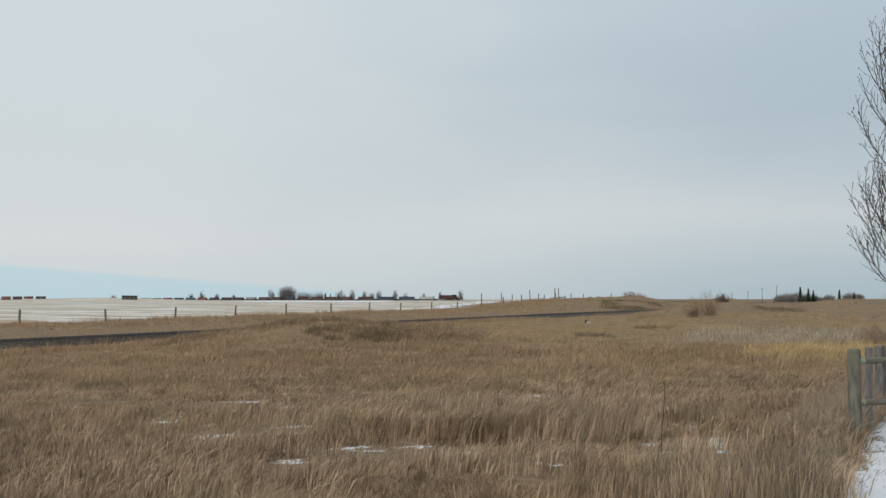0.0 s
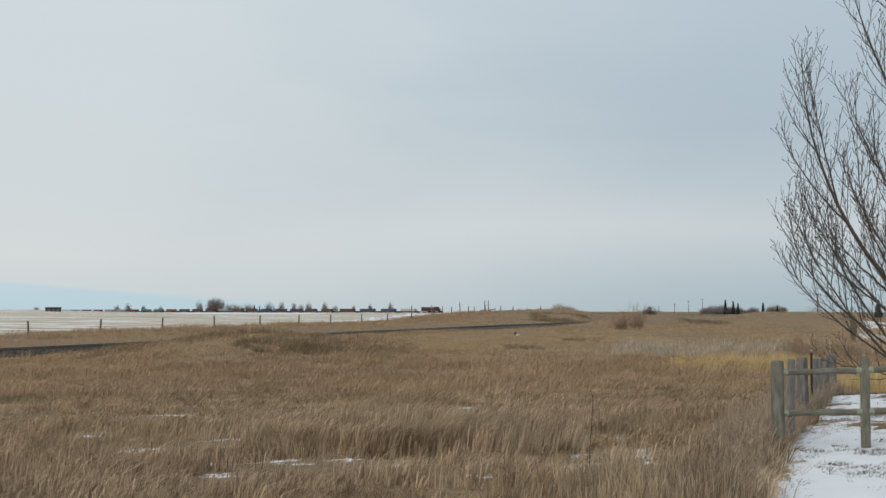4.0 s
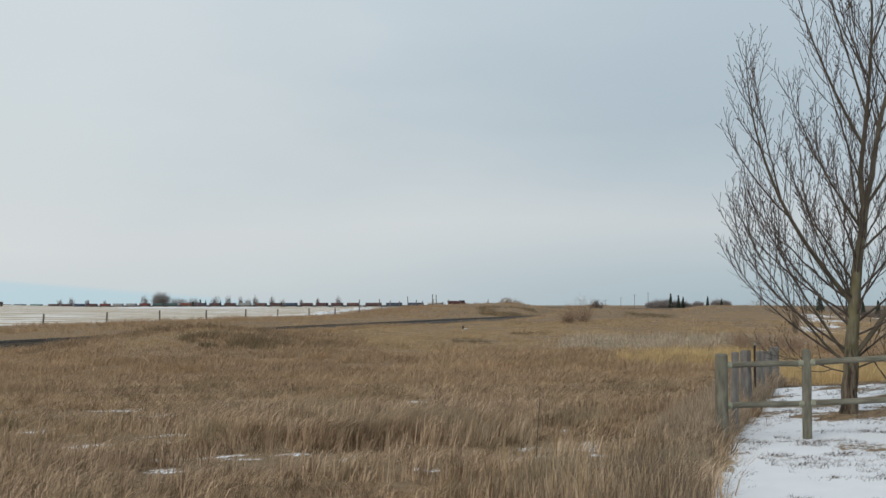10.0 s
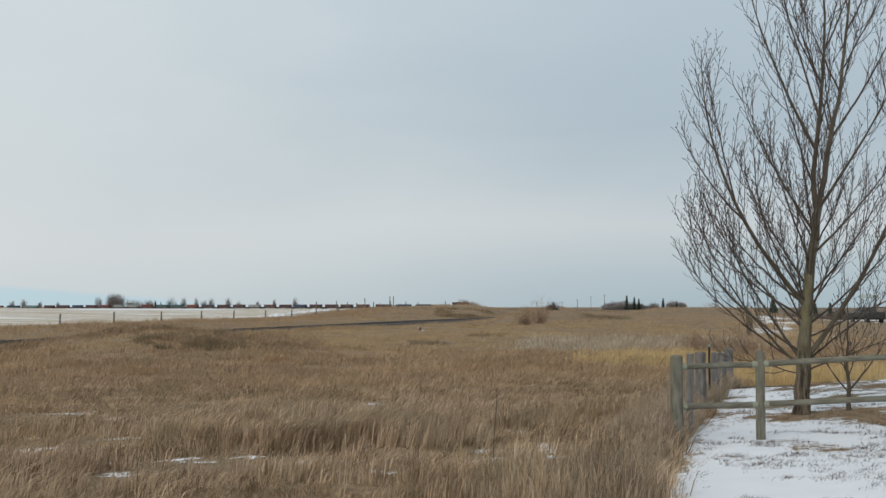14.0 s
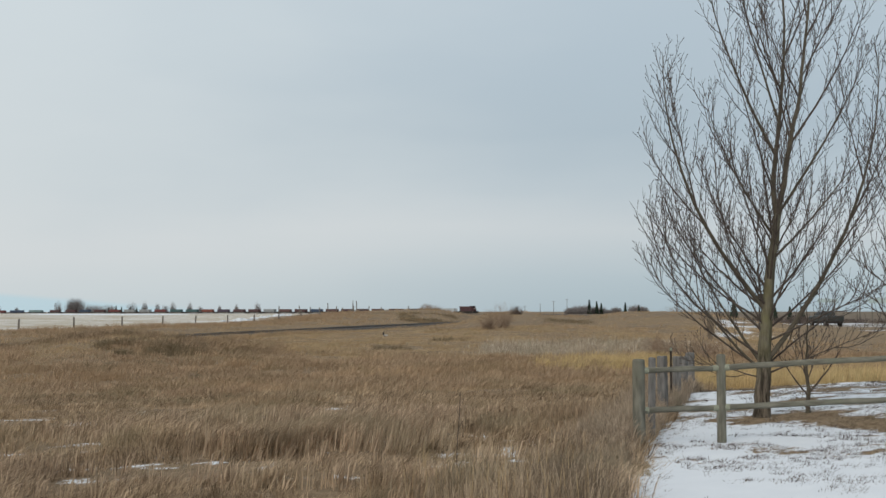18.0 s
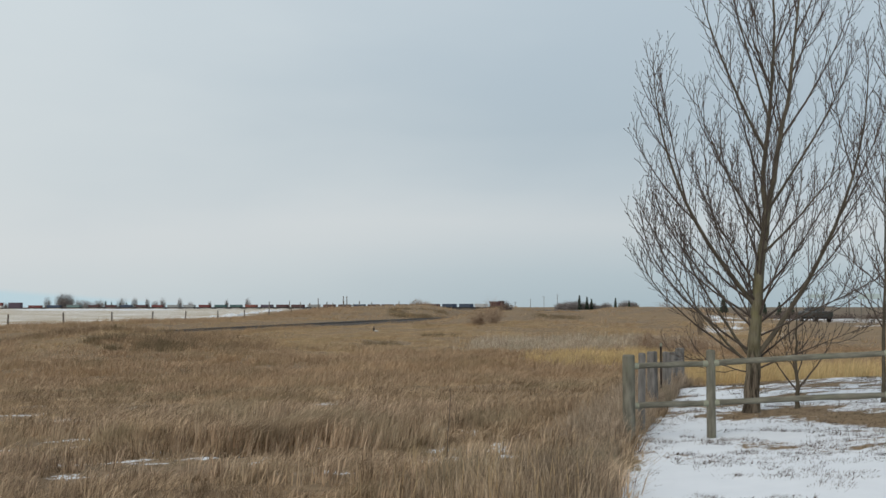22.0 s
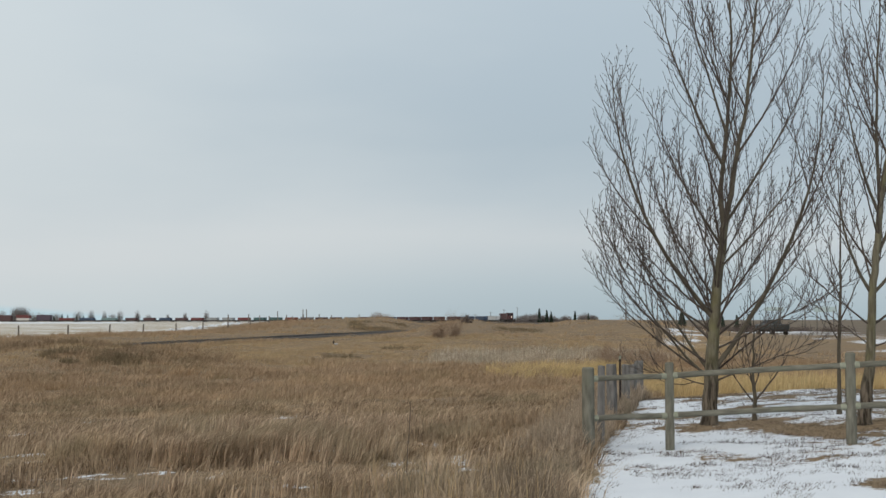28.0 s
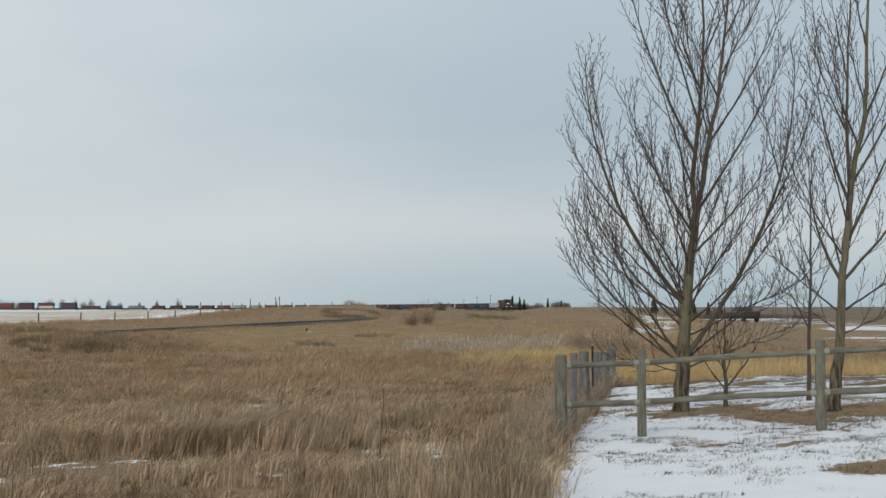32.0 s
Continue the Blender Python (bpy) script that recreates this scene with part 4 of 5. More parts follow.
def build_far_fences():
    bm = post_ring(bmesh.new(), 0.085, -0.4, 1.25, 8, 0.1, 5)
    first = part("pasture_post", bm, POLE)
    tagged(first, "dark wooden post of the pasture fence beyond the track", "fence post", "pasture fence posts")
    for k in range(-2, 22):
        x, y = -46.6 + 2.03 * k + random.uniform(-0.2, 0.2), 80 + 9.8 * k
        m = pose(x, y, ground_at(x, y) - random.uniform(0, 0.12), random.uniform(-3, 3), random.uniform(-4, 4), 0)
        if k == -2:
            first.matrix_basis = m
        else:
            copy_thing(first, m)
    # an H-brace and a few taller stakes on the mound
    x, y = polar(-4.72, 236)
    brace = thing("brace_posts", "tall paired fence posts with a cross bar on the mound", "fence post", at=pose(x, y, ground_at(x, y), 0, 0, 0))
    for dx_ in (-0.36, 0.42):
        part("post", rod((dx_, 0, -0.4), (dx_ * 0.9, 0, 3.0), 0.1, 0.08, 8), POLE, brace)
    part("cross_bar", rod((-1.3, 0, 1.0), (1.6, 0, 1.15), 0.09, 0.09, 8), POLE, brace)
    part("stub_post", rod((1.6, 0.1, -0.3), (1.75, 0.1, 1.5), 0.1, 0.09, 8), POLE, brace)
    for az, dist, h in ((-8.4, 200, 1.6), (-7.4, 215, 1.7), (-6.9, 230, 2.0), (-6.0, 225, 2.5), (-5.3, 228, 1.5), (-2.1, 240, 1.4), (-1.4, 246, 1.5)):
        x, y = polar(az, dist)
        ob = part("fence_stake", rod((0, 0, -0.4), (0.05, 0, h), 0.1, 0.08, 7), POLE)
        ob.matrix_basis = pose(x, y, ground_at(x, y), 0, random.uniform(-4, 4), 0)
        tagged(ob, "dark wooden fence stake standing in dry grass on the mound", "fence post", "mound stakes")


def build_snow_scraps():
    """Thin broken plates of old snow on the mound's flank."""
    v, f = [], []
    rnd = random.Random(77)
    for k in range(36):
        u = rnd.random()
        x, y = polar(-11.0 + 3.1 * u ** 0.8 + rnd.gauss(0, 0.10), 176 + 20 * u + rnd.uniform(-4, 4))
        g, a, w = ground_at(x, y), rnd.uniform(-0.5, 0.5), rnd.choice((0.18, 0.25, 0.32, 0.45, 0.75))
        base = len(v)
        n = 7
        for ring, (s, h) in enumerate(((1.0, 0.05), (0.75, 0.22 + 0.16 * rnd.random()))):
            for i in range(n):
                q = 2 * math.pi * i / n + a
                r = w * s * rnd.uniform(0.65, 1.2)
                v.append((x + r * math.cos(q), y + r * 0.8 * math.sin(q), g + h))
        f += [(base + i, base + (i + 1) % n, base + n + (i + 1) % n, base + n + i) for i in range(n)]
        f.append(tuple(base + n + i for i in range(n)))
    snow = plain("old_snow", (0.60, 0.62, 0.65), (0.74, 0.75, 0.77), 3, 0.8)
    tagged(link_mesh("snow_scraps", v, f, snow), "broken scraps of old snow on the mound", "snow", kind="stuff")


build_snow_scraps()
build_rail_fence()
build_old_fence()
build_far_fences()


# ---- trees ----
def sweep(start, way, length, steps, lift, wob, rnd):
    """A path that starts along way and bends upwards by lift."""
    pts, d = [Vector(start)], Vector(way).normalized()
    for _ in range(steps):
        d = (d + Vector((rnd.uniform(-wob, wob), rnd.uniform(-wob, wob), lift + rnd.uniform(-wob, wob) * 0.5))).normalized()
        pts.append(pts[-1] + d * (length / steps))
    return pts


def along(pts, u):
    k = min(int(u * (len(pts) - 1)), len(pts) - 2)
    f = u * (len(pts) - 1) - k
    return pts[k].lerp(pts[k + 1], f), (pts[k + 1] - pts[k]).normalized()


def shoots(tubes, buds, pts, spacing, reach, rnd, first=0.12, level=1):
    """Slim side shoots that leave a branch in turn on all sides and bend upwards, with short twigs and buds on them."""
    length = sum((b - a).length for a, b in zip(pts, pts[1:]))
    n, turn = max(1, int(length * (1 - first) / spacing)), rnd.uniform(0, 6.28)
    for i in range(n):
        u = first + (1 - first) * (i + rnd.uniform(0.15, 0.85)) / n
        p, d = along(pts, u)
        turn += 2.4 + rnd.uniform(-0.6, 0.6)
        a = d.cross(Vector((0.2, 0.9, 0.3))).normalized()
        b = d.cross(a)
        out_ = a * math.cos(turn) + b * math.sin(turn)
        way = d * rnd.uniform(0.8, 1.2) + out_ * rnd.uniform(0.6, 0.95)
        if level == 1:
            long = reach * (0.42 + 1.0 * u * (1 - u) * 2.2) * rnd.uniform(0.35, 1.15)
            q = sweep(p, way, long, 5, 0.27, 0.07, rnd)
            r = 0.0040 + 0.0032 * long
            tubes.add(q, [r * (1 - 0.55 * k / 5) for k in range(6)], 4)
            shoots(tubes, buds, q, 0.075, 0.17 + 0.20 * long, rnd, 0.12, 2)
        else:
            long = reach * rnd.uniform(0.25, 1.0) * (1 - 0.4 * u)
            q = sweep(p, way, long, 2, 0.22, 0.08, rnd)
            tubes.add(q, [0.0035, 0.0031, 0.0024], 3)
            if rnd.random() < 0.75:
                for f in (1.0, rnd.uniform(0.3, 0.8)):
                    c, e = along(q, f)
                    buds.add([c, c + e * 0.014, c + e * 0.032], [0.004, 0.0085, 0.001], 3)


def stem_path(rows, rnd, wob=0.010):
    """A smooth stem through rows of (x, y, z, radius)."""
    pts = [Vector(r[:3]) for r in rows]
    n, fine, radii = len(pts), [], []
    for i in range(n - 1):
        t0 = (pts[i + 1] - pts[max(i - 1, 0)]) * 0.5
        t1 = (pts[min(i + 2, n - 1)] - pts[i]) * 0.5
        for k in range(4):
            u = k / 4
            p = pts[i] * (2 * u ** 3 - 3 * u ** 2 + 1) + t0 * (u ** 3 - 2 * u ** 2 + u) + pts[i + 1] * (3 * u ** 2 - 2 * u ** 3) + t1 * (u ** 3 - u ** 2)
            fine.append(p + Vector((rnd.uniform(-wob, wob), rnd.uniform(-wob, wob), 0)))
            radii.append(rows[i][3] * (1 - u) + rows[i + 1][3] * u)
    return fine + [pts[-1]], radii + [rows[-1][3]]


def poplar(name, label, at, stems, limbs, seed, size=1.0, spare=(), gap=0.135, reach=0.98):
    """A bare tree. stems: the trunk and its leaders. limbs: (stem or limb, place on it, heading, reach, rise, curl, radius);
    the place is a height on a stem and a share of the length on a limb; a limb goes out fast, then curls upwards."""
    rnd = random.Random(seed)
    tree = thing(name, label, "tree", "bare yard trees", at=at)
    axes = []
    for k, rows in enumerate(stems):
        fine, radii = stem_path(rows, rnd)
        if k == 0:
            radii[0] *= 1.35
            radii[1] *= 1.12
        t = Tubes()
        t.add(fine, radii, 14 if k == 0 else 9)
        link_mesh("trunk" if k == 0 else "leader", t.v, t.f, BARK if k == 0 and size > 0.5 else LIMB, tree, smooth=True)
        axes.append(fine)
    twigs, buds = Tubes(), Tubes()
    for fine in axes[1:]:
        shoots(twigs, buds, fine, gap * 1.9, reach * 0.7, rnd, 0.2)

    def on_stem(k, z):
        for a, b in zip(axes[k], axes[k][1:]):
            if a.z <= z <= b.z:
                return a.lerp(b, (z - a.z) / (b.z - a.z))
        return axes[k][-1]

    todo = list(limbs)
    for k, count, z0, z1 in spare:
        for i in range(count):
            f = (i + rnd.uniform(0.2, 0.8)) / count
            head = 137.5 * i + 60 + rnd.uniform(-25, 25)
            todo.append((k, z0 + (z1 - z0) * f, head, size * rnd.uniform(0.45, 0.95) * (1.1 - 0.45 * f), size * rnd.uniform(1.1, 1.9) * (1.1 - 0.3 * f), rnd.uniform(1.1, 1.6), 0.013 * size + 0.004))
    lines = []
    for k, place, head, far, rise, curl, r in todo:
        p = on_stem(k, place) if isinstance(k, int) else along(lines[int(k[1:])], place)[0]
        h, n, sway = radians(head), 12, rnd.uniform(-0.12, 0.12)
        q = []
        for i in range(n + 1):
            u = i / n
            o = far * (1 - (1 - u) ** curl)
            s = far * sway * math.sin(3.0 * u) + rnd.uniform(-0.012, 0.012) * (i > 0)
            q.append(p + Vector((o * math.cos(h) - s * math.sin(h), o * math.sin(h) + s * math.cos(h), rise * u + rnd.uniform(-0.01, 0.01) * (i > 0))))
        lines.append(q)
        t = Tubes()
        t.add(q, [max(0.0048, r * (1 - 0.88 * i / n) ** 1.1) for i in range(n + 1)], 7)
        link_mesh("limb", t.v, t.f, LIMB if r > 0.021 else TWIG, tree, smooth=True)
        shoots(twigs, buds, q, gap * (1.25 if place > 3.4 else 1.0), reach, rnd, 0.16)
    tagged(link_mesh("twig_crown", twigs.v, twigs.f, TWIG, tree), "thin dark bare twigs", kind="stuff")
    tagged(link_mesh("bud_crown", buds.v, buds.f, BUD, tree), "small dark buds", kind="stuff")
    return tree


def build_yard_trees():
    x, y = 4.86, 18.44
    poplar("poplar_tree", "tall bare poplar with mossy bark standing on snowy lawn", pose(x, y, ground_at(x, y) - 0.05),
           [[(0, 0, 0, 0.128), (0.02, 0, 0.5, 0.118), (0.05, 0, 1.05, 0.104), (0.10, 0, 1.65, 0.086), (0.17, 0, 2.35, 0.072), (0.30, 0, 3.25, 0.058)],
            [(0.28, 0, 3.15, 0.046), (0.24, 0.03, 3.7, 0.040), (0.30, 0.06, 4.25, 0.036), (0.40, 0.08, 5.1, 0.028), (0.47, 0.1, 6.0, 0.021), (0.45, 0.1, 7.2, 0.013), (0.5, 0.1, 8.5, 0.005)],
            [(0.29, 0, 3.17, 0.050), (0.39, -0.03, 3.7, 0.043), (0.48, -0.06, 4.33, 0.038), (0.64, -0.1, 5.1, 0.029), (0.73, -0.1, 5.9, 0.022), (0.86, -0.1, 7.0, 0.014), (0.95, -0.1, 8.3, 0.005)]],
           [(0, 1.70, 176, 1.58, 4.1, 2.2, 0.041), ("l0", 0.33, 172, 0.95, 1.55, 1.55, 0.017), ("l0", 0.40, 215, 0.55, 2.0, 1.5, 0.016),
            (0, 1.72, 196, 1.5, 1.6, 1.35, 0.020), (0, 0.72, 186, 1.6, 2.45, 1.55, 0.023), (0, 0.84, 172, 1.25, 2.3, 1.3, 0.027),
            (0, 2.85, 172, 1.05, 2.35, 1.4, 0.024), (0, 2.35, 205, 0.80, 1.9, 1.2, 0.019), (0, 2.0, 130, 1.35, 2.3, 1.3, 0.021), (0, 1.75, 222, 1.3, 2.2, 1.4, 0.020),
            (1, 4.18, 178, 1.10, 3.2, 1.55, 0.027), (1, 4.70, 168, 0.65, 2.7, 1.3, 0.022), (1, 3.6, 215, 0.95, 2.2, 1.4, 0.018), (1, 5.2, 190, 0.7, 2.0, 1.2, 0.015), (1, 5.7, 20, 0.5, 1.8, 1.2, 0.014),
            (0, 0.86, 3, 1.92, 5.0, 2.05, 0.045), ("l15", 0.45, 10, 0.85, 1.9, 1.3, 0.019), ("l15", 0.58, 190, 0.35, 1.6, 1.3, 0.014), ("l15", 0.35, -25, 0.9, 1.5, 1.2, 0.016),
            (2, 3.25, 4, 1.50, 2.7, 1.25, 0.027), (0, 2.50, -8, 1.55, 2.05, 1.3, 0.022), (0, 1.85, 14, 1.35, 1.95, 1.4, 0.021), (0, 1.22, -10, 2.25, 1.15, 1.05, 0.018), (0, 0.82, 12, 1.6, 1.1, 1.0, 0.020),
            (0, 0.98, 190, 1.8, 2.1, 1.75, 0.021), (0, 0.80, 178, 1.75, 1.75, 1.6, 0.020), (0, 1.5, 184, 1.85, 1.9, 1.6, 0.019), (0, 1.35, 176, 1.6, 2.4, 1.6, 0.021), (0, 1.4, 8, 1.9, 2.1, 1.5, 0.020), (0, 0.70, -14, 1.85, 0.75, 0.95, 0.016), (0, 0.66, 172, 1.3, 0.3, 0.9, 0.013), (2, 4.33, -4, 1.20, 2.45, 1.4, 0.021), (2, 5.4, 8, 0.85, 1.6, 1.1, 0.015), (2, 4.75, 30, 0.8, 2.1, 1.3, 0.017), (2, 4.4, 196, 0.45, 2.0, 1.5, 0.015),
            (0, 2.1, 265, 0.8, 2.3, 1.4, 0.021), (0, 2.7, 92, 0.8, 2.2, 1.4, 0.021), (0, 1.5, 75, 1.1, 2.3, 1.4, 0.021), (0, 1.45, 300, 1.0, 2.2, 1.4, 0.020)],
           3, 1.0, [(0, 8, 0.9, 3.1), (1, 4, 4.0, 6.8), (2, 4, 4.2, 6.8)])
    x, y = 6.79, 17.06
    poplar("poplar_tree", "bare poplar with a slightly leaning trunk beside rail fence", pose(x, y, ground_at(x, y) - 0.05),
           [[(0, 0, 0, 0.104), (0.04, 0, 0.5, 0.088), (0.11, 0, 1.0, 0.070), (0.14, 0, 1.5, 0.062), (0.17, 0, 2.0, 0.057), (0.24, 0, 2.6, 0.050), (0.31, 0, 3.2, 0.045), (0.42, 0, 3.9, 0.038), (0.54, 0, 4.3, 0.034), (0.60, 0, 5.1, 0.027), (0.64, 0, 6.3, 0.017), (0.66, 0, 7.6, 0.006)],
            [(0.30, 0, 3.1, 0.030), (0.31, 0.04, 4.0, 0.025), (0.33, 0.08, 5.0, 0.019), (0.40, 0.1, 6.0, 0.013), (0.44, 0.1, 7.0, 0.005)]],
           [(0, 1.95, 178, 0.46, 1.9, 2.5, 0.029), (0, 3.12, 182, 0.50, 2.2, 2.0, 0.026), (0, 2.5, 4, 1.15, 2.6, 1.3, 0.029), (0, 1.95, -6, 1.5, 1.9, 1.1, 0.027), (0, 1.5, 6, 1.5, 0.85, 1.0, 0.020),
            (0, 1.5, 186, 1.15, 0.95, 1.2, 0.016), (0, 2.3, 168, 0.85, 1.7, 1.3, 0.018), (0, 4.0, 175, 0.65, 2.0, 1.3, 0.020), (0, 4.35, 5, 0.9, 2.2, 1.3, 0.022), (0, 3.4, -5, 1.1, 2.2, 1.2, 0.023),
            (1, 4.2, 176, 0.6, 1.8, 1.3, 0.016), (0, 1.2, 160, 0.9, 0.7, 1.0, 0.012), (0, 1.15, -20, 1.2, 0.6, 0.95, 0.013), (0, 2.8, 260, 0.7, 1.8, 1.3, 0.018), (0, 2.1, 85, 0.9, 1.8, 1.3, 0.018)],
           9, 0.9, [(0, 5, 1.4, 6.0), (1, 2, 3.8, 5.6)], 0.155)
    x, y = 5.66, 18.72
    poplar("sapling_tree", "small bare sapling with upright shoots on the lawn", pose(x, y, ground_at(x, y) - 0.03),
           [[(0, 0, 0, 0.038), (0.02, 0, 0.35, 0.032), (0, 0, 0.75, 0.022), (0.01, 0, 1.2, 0.014), (0.02, 0, 1.75, 0.005)]],
           [(0, 0.30, 170, 0.55, 0.85, 1.2, 0.014), (0, 0.34, 5, 0.62, 0.95, 1.3, 0.018), (0, 0.5, 60, 0.4, 0.9, 1.2, 0.013), (0, 0.36, 178, 0.15, 1.1, 1.2, 0.015), (0, 0.6, 215, 0.4, 0.7, 1.1, 0.010)],
           12, 0.4, [], 0.2, 0.35)
    x, y = 7.05, 18.76
    poplar("young_tree", "thin young bare tree with a slender stem on the lawn", pose(x, y, ground_at(x, y) - 0.03),
           [[(0, 0, 0, 0.036), (0.02, 0, 0.9, 0.029), (0.06, 0, 1.8, 0.022), (0.08, 0, 2.6, 0.015), (0.1, 0, 3.6, 0.006)]],
           [(0, 1.2, 180, 0.55, 1.2, 1.3, 0.014), (0, 1.5, 10, 0.55, 1.2, 1.3, 0.014), (0, 1.9, 120, 0.5, 1.0, 1.2, 0.012), (0, 2.2, 200, 0.4, 0.9, 1.2, 0.011), (0, 2.3, -10, 0.4, 0.9, 1.2, 0.011)],
           15, 0.4, [], 0.2, 0.4)


def thicket(name, label, at, wide, tall, stems, material, seed, group="", trunked=False, radius=0.03, foot=1.0):
    """A bare bush or far tree: many stems that fan out and split."""
    rnd = random.Random(seed)
    ob = thing(name, label, "bush" if not trunked else "tree", group, at)
    t = Tubes()
    for _ in range(stems):
        a, spread = rnd.uniform(0, 6.28), rnd.uniform(0, 1) ** 0.7
        start = Vector((rnd.uniform(-0.42, 0.42) * wide * (0.2 if trunked else foot), rnd.uniform(-0.3, 0.3) * wide * (0.2 if trunked else foot), tall * 0.28 if trunked else -0.1))
        end = Vector((math.cos(a) * spread * wide / 2, math.sin(a) * spread * wide / 2, tall * rnd.uniform(0.4, 1.0) * (1 - 0.30 * spread * spread)))
        mid = start.lerp(end, 0.5) + Vector((math.cos(a), math.sin(a), 0)) * wide * 0.07
        t.add([start, mid, end], [radius, radius * 0.7, radius * 0.25], 3)
        for _k in range(4):
            p = start.lerp(end, rnd.uniform(0.15, 0.95))
            q = p + Vector((rnd.uniform(-0.16, 0.16) * wide, rnd.uniform(-0.16, 0.16) * wide, tall * rnd.uniform(0.08, 0.26)))
            t.add([p, q], [radius * 0.5, radius * 0.2], 3)
    tagged(link_mesh("crown" if trunked else "brush", t.v, t.f, material, ob), kind="stuff")
    if trunked:
        s = Tubes()
        s.add([Vector((0, 0, -0.4)), Vector((0.02 * wide, 0, tall * 0.2)), Vector((0, 0, tall * 0.5))], [radius * 4, radius * 3, radius], 6)
        link_mesh("trunk", s.v, s.f, material, ob)
    return ob


def spruce(at, tall, seed, group="spruces", girth=0.2):
    rnd = random.Random(seed)
    ob = thing("spruce_tree", "dark green spruce with a narrow pointed crown", "tree", group, at)
    part("trunk", rod((0, 0, -0.3), (0, 0, tall * 0.9), 0.03 * tall, 0.008 * tall, 6), POLE, ob)
    v, f = [], []
    for k in range(230):
        z = tall * rnd.uniform(0.06, 1.0)
        r = (tall - z) * girth * rnd.uniform(0.6, 1.1) + 0.04 * tall
        a = rnd.uniform(0, 6.28)
        w = 0.05 * tall
        c, s = math.cos(a), math.sin(a)
        b = len(v)
        v += [(-s * w * 0.4, c * w * 0.4, z), (s * w * 0.4, -c * w * 0.4, z), (c * r + s * w, s * r - c * w, z - r * 0.32), (c * r - s * w, s * r + c * w, z - r * 0.32),
              (c * r * 0.5, s * r * 0.5, z + 0.02 * tall)]
        f += [(b, b + 1, b + 4), (b + 1, b + 2, b + 4), (b + 2, b + 3, b + 4), (b + 3, b, b + 4)]
    tagged(link_mesh("crown", v, f, SPRUCE, ob), kind="stuff")


def spot(az, dist, lift=0.0):
    x, y = polar(az, dist)
    return pose(x, y, ground_at(x, y) + lift)


def build_far_trees():
    g = "far farmstead trees"
    thicket("round_tree", "large rounded bare grey tree beyond stubble field", spot(-17.85, 1330), 23, 17, 480, GREY_TWIG, 1, g, False, 0.10)
    for i, (az, w, h) in enumerate([(-18.6, 10, 9), (-17.25, 9, 7), (-16.8, 12, 6.5), (-16.2, 12, 7), (-15.3, 13, 9), (-14.7, 8, 9), (-14.1, 7, 8), (-13.4, 9, 9), (-12.6, 8, 9), (-11.2, 5, 6), (-9.4, 9, 9),
                                    (-17.0, 14, 7.5), (-16.45, 12, 7), (-13.75, 10, 7), (-12.1, 9, 6), (-10.4, 6, 8), (-22.4, 9, 6), (-21.9, 10, 8), (-21.2, 7, 6), (-20.4, 6, 5), (-26.0, 9, 5)]):
        thicket("bare_tree", "bare grey tree in a farm shelterbelt", spot(az, 1340 + 12 * i), w, h * 1.55, 110, GREY_TWIG, 20 + i, g, False, 0.06)
    for i, (az, h) in enumerate([(-16.35, 6), (-16.0, 8), (-15.75, 7), (-15.35, 7), (-15.05, 6.5)]):
        spruce(spot(az, 1325 + i * 4), h, 40 + i, g)
    thicket("willow_bush", "reddish bare willow bush beside railway cutting", spot(1.80, 112), 2.9, 2.0, 80, WILLOW, 61, "", False, 0.016, 0.45)
    thicket("willow_bush", "reddish bare willow bush beside railway cutting", spot(2.55, 116), 3.4, 2.6, 75, WILLOW, 62, "", False, 0.014, 0.3)
    thicket("willow_bush", "dark low bare bush on the ridge", spot(3.2, 140), 1.9, 1.1, 70, DARK_TWIG, 63, "", False, 0.022)
    thicket("willow_bush", "low grey-brown bare bush on the mound", spot(-1.2, 252), 4.2, 2.7, 110, WILLOW, 64, "", False, 0.035)
    thicket("willow_bush", "low grey-brown bare bush on the mound", spot(-0.7, 256), 3.4, 2.4, 80, WILLOW, 65, "", False, 0.035)
    g = "farm windbreak trees"
    for i, (az, w, h) in enumerate([(5.85, 10, 4.2), (6.2, 11, 5.4), (6.5, 10, 5.6), (6.9, 9, 4.6), (7.25, 9, 4.8), (8.0, 9, 4.5), (8.9, 10, 6.0), (9.3, 8, 5.0), (7.6, 5, 3.0)]):
        thicket("bare_tree", "bare dark bush in a farm windbreak", spot(az, 690 + 6 * i), w, h, 240, GREY_TWIG, 80 + i, g, False, 0.085)
    for i, (az, h) in enumerate([(6.72, 8.4), (7.08, 7.6), (7.3, 6.6), (8.45, 7.0), (9.1, 5.6)]):
        spruce(spot(az, 700 + i * 5), h, 100 + i, g)
    for i, (az, d, h) in enumerate([(13.55, 165, 3.0), (16.1, 190, 2.5), (16.65, 185, 2.6), (15.45, 188, 2.3)]):
        spruce(spot(az, d), h, 120 + i, "small road spruces", 0.28)
    for i, (az, d, w, h) in enumerate([(10.9, 165, 5, 1.6), (11.8, 172, 6, 1.7), (10.4, 60, 2.4, 1.3), (11.6, 57, 2.6, 1.4), (9.9, 66, 2.0, 1.2), (12.4, 62, 2.0, 1.2)]):
        thicket("weed_bush", "low rust-brown bare shrub in dry grass", spot(az, d), w, h, 60, WILLOW, 140 + i, "roadside shrubs", False, 0.014)


